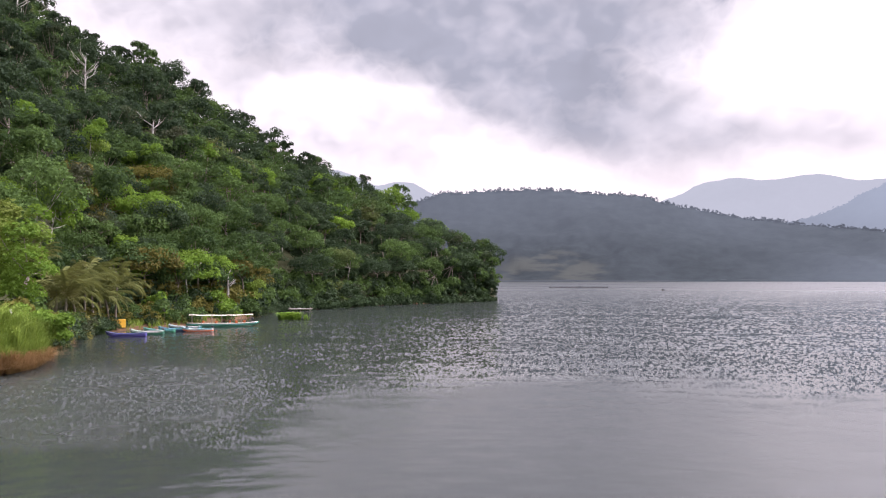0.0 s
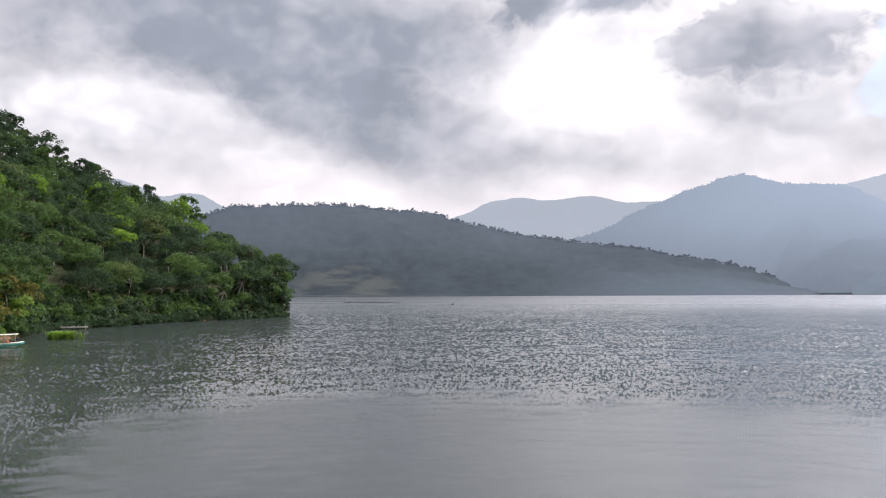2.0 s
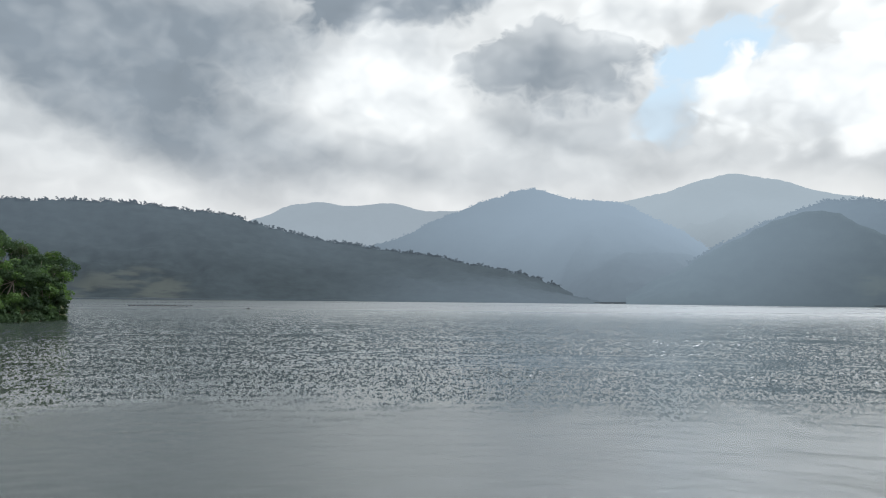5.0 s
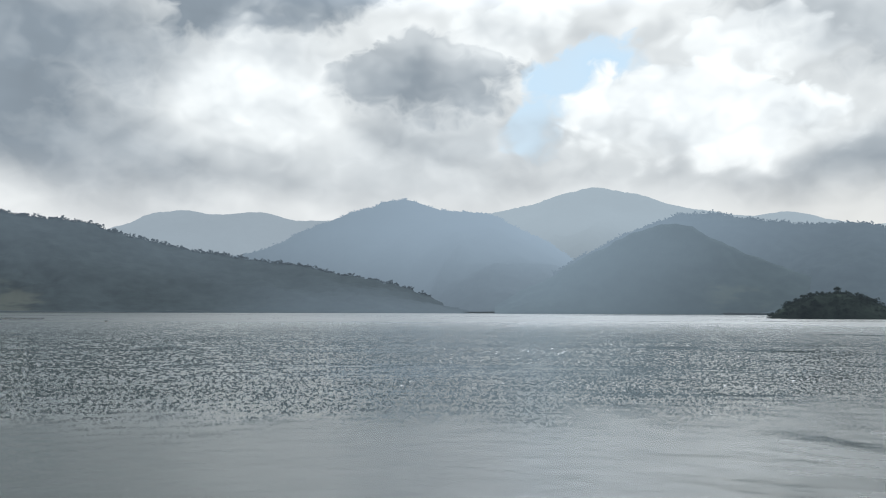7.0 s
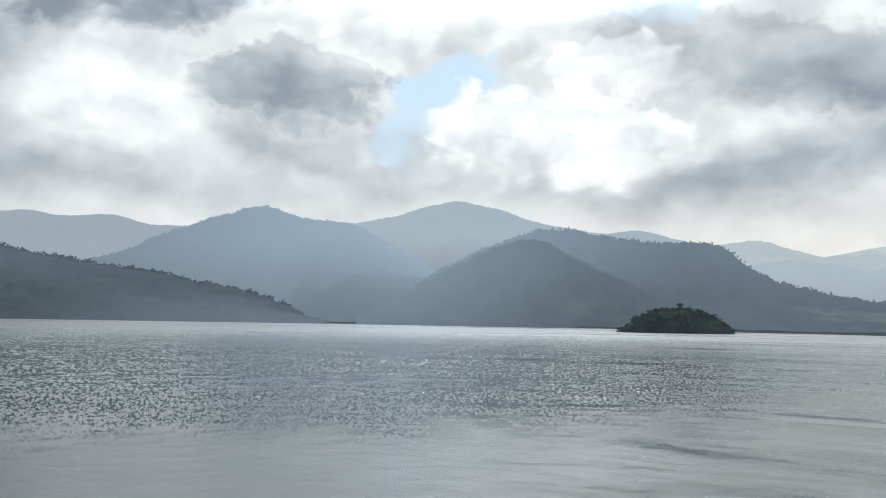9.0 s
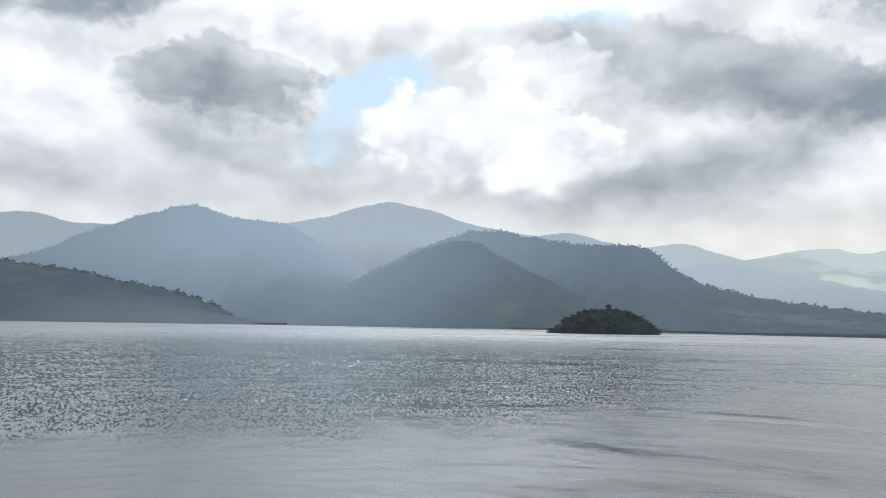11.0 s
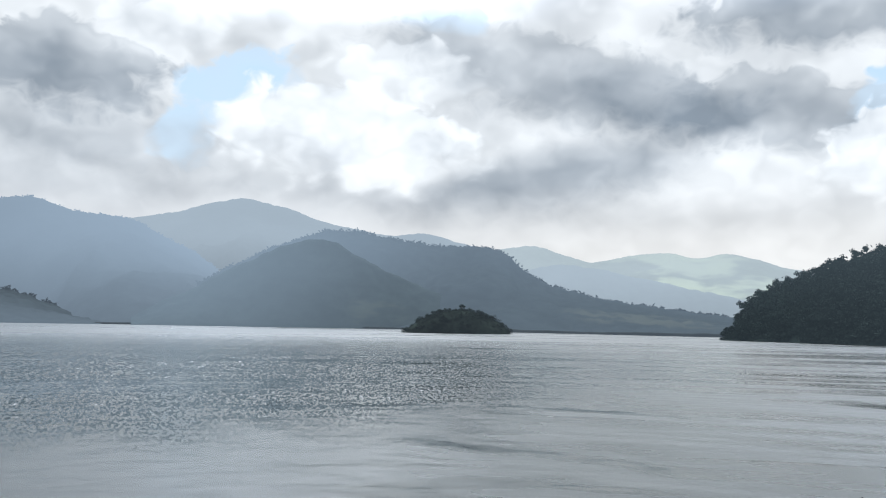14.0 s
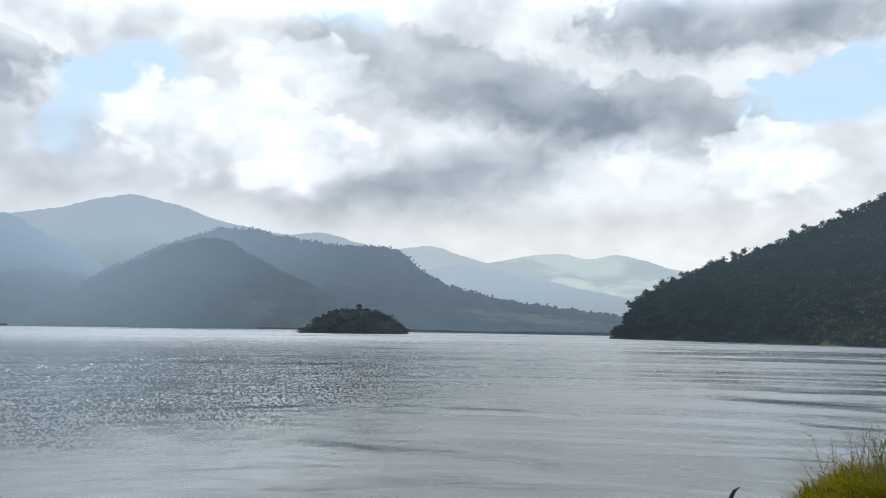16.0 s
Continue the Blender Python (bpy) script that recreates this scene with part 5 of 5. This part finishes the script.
stake.location = polar(-27.4, 88, shore_z(-27.4, 88) - 0.2)
tagged(stake, "white-topped wooden stake among the reeds", "stake")
v, f = tube([(0, 0, 0), (0.05, 0, 1.9)], [0.06, 0.05], 7)
part("pole", mesh_of("pole", v, f, M_WOOD), None, stake)
part("board", box(bmesh.new(), (0.32, 0.06, 0.7), (0.05, 0, 2.1), (0, 0, 0), 0.04), M_WHITEPAINT, stake, "white board")


# ------------------------------------------------------------------ out on the lake
pen = new("fish_pen")
pen.matrix_world = pose(*polar(9.2, 640, 0), 0, 0, -22)
tagged(pen, "low floating fish pens of bamboo and drums", "fish pen")
for y in (-6.5, 0, 6.5):
    part("walkway", box(bmesh.new(), (42, 0.9, 0.22), (0, y, 0.42), (0, 0, 0), 0.04), M_DARKWOOD, pen)
for k in range(8):
    part("crossbeam", box(bmesh.new(), (0.7, 13.6, 0.2), (-20.6 + 5.9 * k, 0, 0.5), (0, 0, 0), 0.03), M_DARKWOOD, pen)
    for y in (-6.5, 6.5):
        v, f = tube([(-20.0 + 5.7 * k, y - 0.55, 0.12), (-20.0 + 5.7 * k, y + 0.55, 0.12)], [0.32, 0.32], 9)
        part("float_drum", mesh_of("float_drum", v, f, M_NAVY), None, pen)
    v, f = tube([(-20.6 + 5.9 * k, (-6.5, 6.5)[k % 2], 0.4), (-20.6 + 5.9 * k, (-6.5, 6.5)[k % 2], 1.2 + 0.5 * (k % 3))], [0.09, 0.07], 5)
    part("post", mesh_of("post", v, f, M_DARKWOOD), None, pen)

skiff = new("small_boat")
skiff.matrix_world = pose(*polar(14.75, 520, 0.1), 0, 0, 40)
tagged(skiff, "tiny dark boat anchored far out on the lake", "boat")
me, line = hull_mesh(2.6, 0.9, M_DARKWOOD, 0.7, 0.3)
part("hull", me, None, skiff)
part("cover", box(bmesh.new(), (0.9, 0.7, 0.75), (-0.1, 0, 0.55), (0, 0, 12), 0.2), M_BLACK, skiff, "dark tarpaulin heap")

# ------------------------------------------------------------------ the bank beside the camera
rng = np.random.default_rng(15)


def bank_z(az, d):
    return ground_height(az, d)


pts, stalks = [], []
for _ in range(1500):
    az, d = rng.uniform(90.3, 100), rng.uniform(9.5, 18.5)
    if d < float(SPUR(az)) + 0.6:
        pts.append(tuple(polar(az, d, bank_z(az, d) - 0.03)))
turf("bank_grass", pts, M_BANK, "tufted olive and golden grass on the bank", 0.34, 16, 0.008, 16, 0.5, 0.8)
pts = []
for _ in range(420):
    az, d = rng.uniform(93.2, 99), rng.uniform(11.5, 16.5)
    if d < float(SPUR(az)) + 0.4 and rng.uniform() < (az - 92.6) / 2.0:
        pts.append(tuple(polar(az, d, bank_z(az, d) - 0.03)))
turf("tussock_grass", pts, M_BANK, "taller golden-olive tussock grass on the bank", 0.62, 14, 0.008, 18, 0.5, 0.9)
verts, faces = [], []
for _ in range(150):
    az = rng.uniform(91.2, 94.0) if rng.uniform() < 0.11 else 94.1 + rng.uniform(0, 3.0)
    d = rng.uniform(12.0, 15.5)
    p = polar(az, d, bank_z(az, d) - 0.02)
    h = rng.uniform(0.6, 1.3)
    lean = Vector((rng.normal() * 0.14, rng.normal() * 0.14, 0))
    c = [p, p + lean * 0.35 + Vector((0, 0, h * 0.55)), p + lean * 1.1 + Vector((0, 0, h * 0.92)), p + lean * 2.0 + Vector((0, 0, h))]
    pieces = [tube([tuple(q) for q in c], [0.0040, 0.0032, 0.0022, 0.0014], 4)]
    for k in range(12):
        t = 0.62 + 0.38 * k / 12
        base = c[1].lerp(c[2], min(1, (t - 0.55) / 0.37)) if t < 0.92 else c[2].lerp(c[3], (t - 0.92) / 0.08)
        tip = base + Vector((rng.normal() * 0.035, rng.normal() * 0.035, 0.04 - 0.09 * rng.uniform()))
        s = Vector((rng.normal(), rng.normal(), 0)).normalized() * 0.008
        pieces.append(([tuple(base), tuple(base.lerp(tip, 0.5) + s), tuple(tip), tuple(base.lerp(tip, 0.5) - s)], [(0, 1, 2, 3)]))
    v, f = merged(pieces)
    n = len(verts)
    verts.extend(v)
    faces.extend(tuple(i + n for i in q) for q in f)
tagged(new("seed_grass", mesh_of("seed_grass", verts, faces, M_STALK, False)), "tall dry grass stalks with thin seed heads", "grass", kind="stuff")
for k in range(7):
    az, d = 91.0 + 0.75 * k + rng.uniform(-0.2, 0.2), rng.uniform(12.6, 14.2)
    weed = Kind("shrub", 0.36, 0.3, 70, 0.085, 170 + k)
    plant(weed, polar(az, d, bank_z(az, d) - 0.02), (1, 1, 1), 50 * k, M_DUSK, M_BARK, "weed", "dark green broad-leaved weed in the grass", "weed", "weeds on the bank")

# unclear dark tip by the bank; the bent stem below it is made up
dark_stem = new("pointed_stem")
tagged(dark_stem, "dark pointed bent stem, made up for an unclear dark tip", "dead tree")
top = 8 - 12.6 * tan(radians(9.75))
stem = [polar(85.2, 12.5, bank_z(85.2, 12.5) - 0.3), polar(84.7, 12.5, 2.6), polar(84.9, 12.6, top - 0.95), polar(85.9, 12.6, top - 0.40), polar(86.65, 12.6, top - 0.06), polar(87.0, 12.6, top)]
v, f = tube([tuple(p) for p in stem], [0.085, 0.065, 0.050, 0.040, 0.026, 0.005], 8)
part("stem", mesh_of("stem", v, f, M_DARKWOOD), None, dark_stem)
v, f = tube([tuple(stem[3]), tuple(polar(86.85, 12.6, top - 0.16))], [0.035, 0.012], 6)
part("twig", mesh_of("twig", v, f, M_DARKWOOD), None, dark_stem)
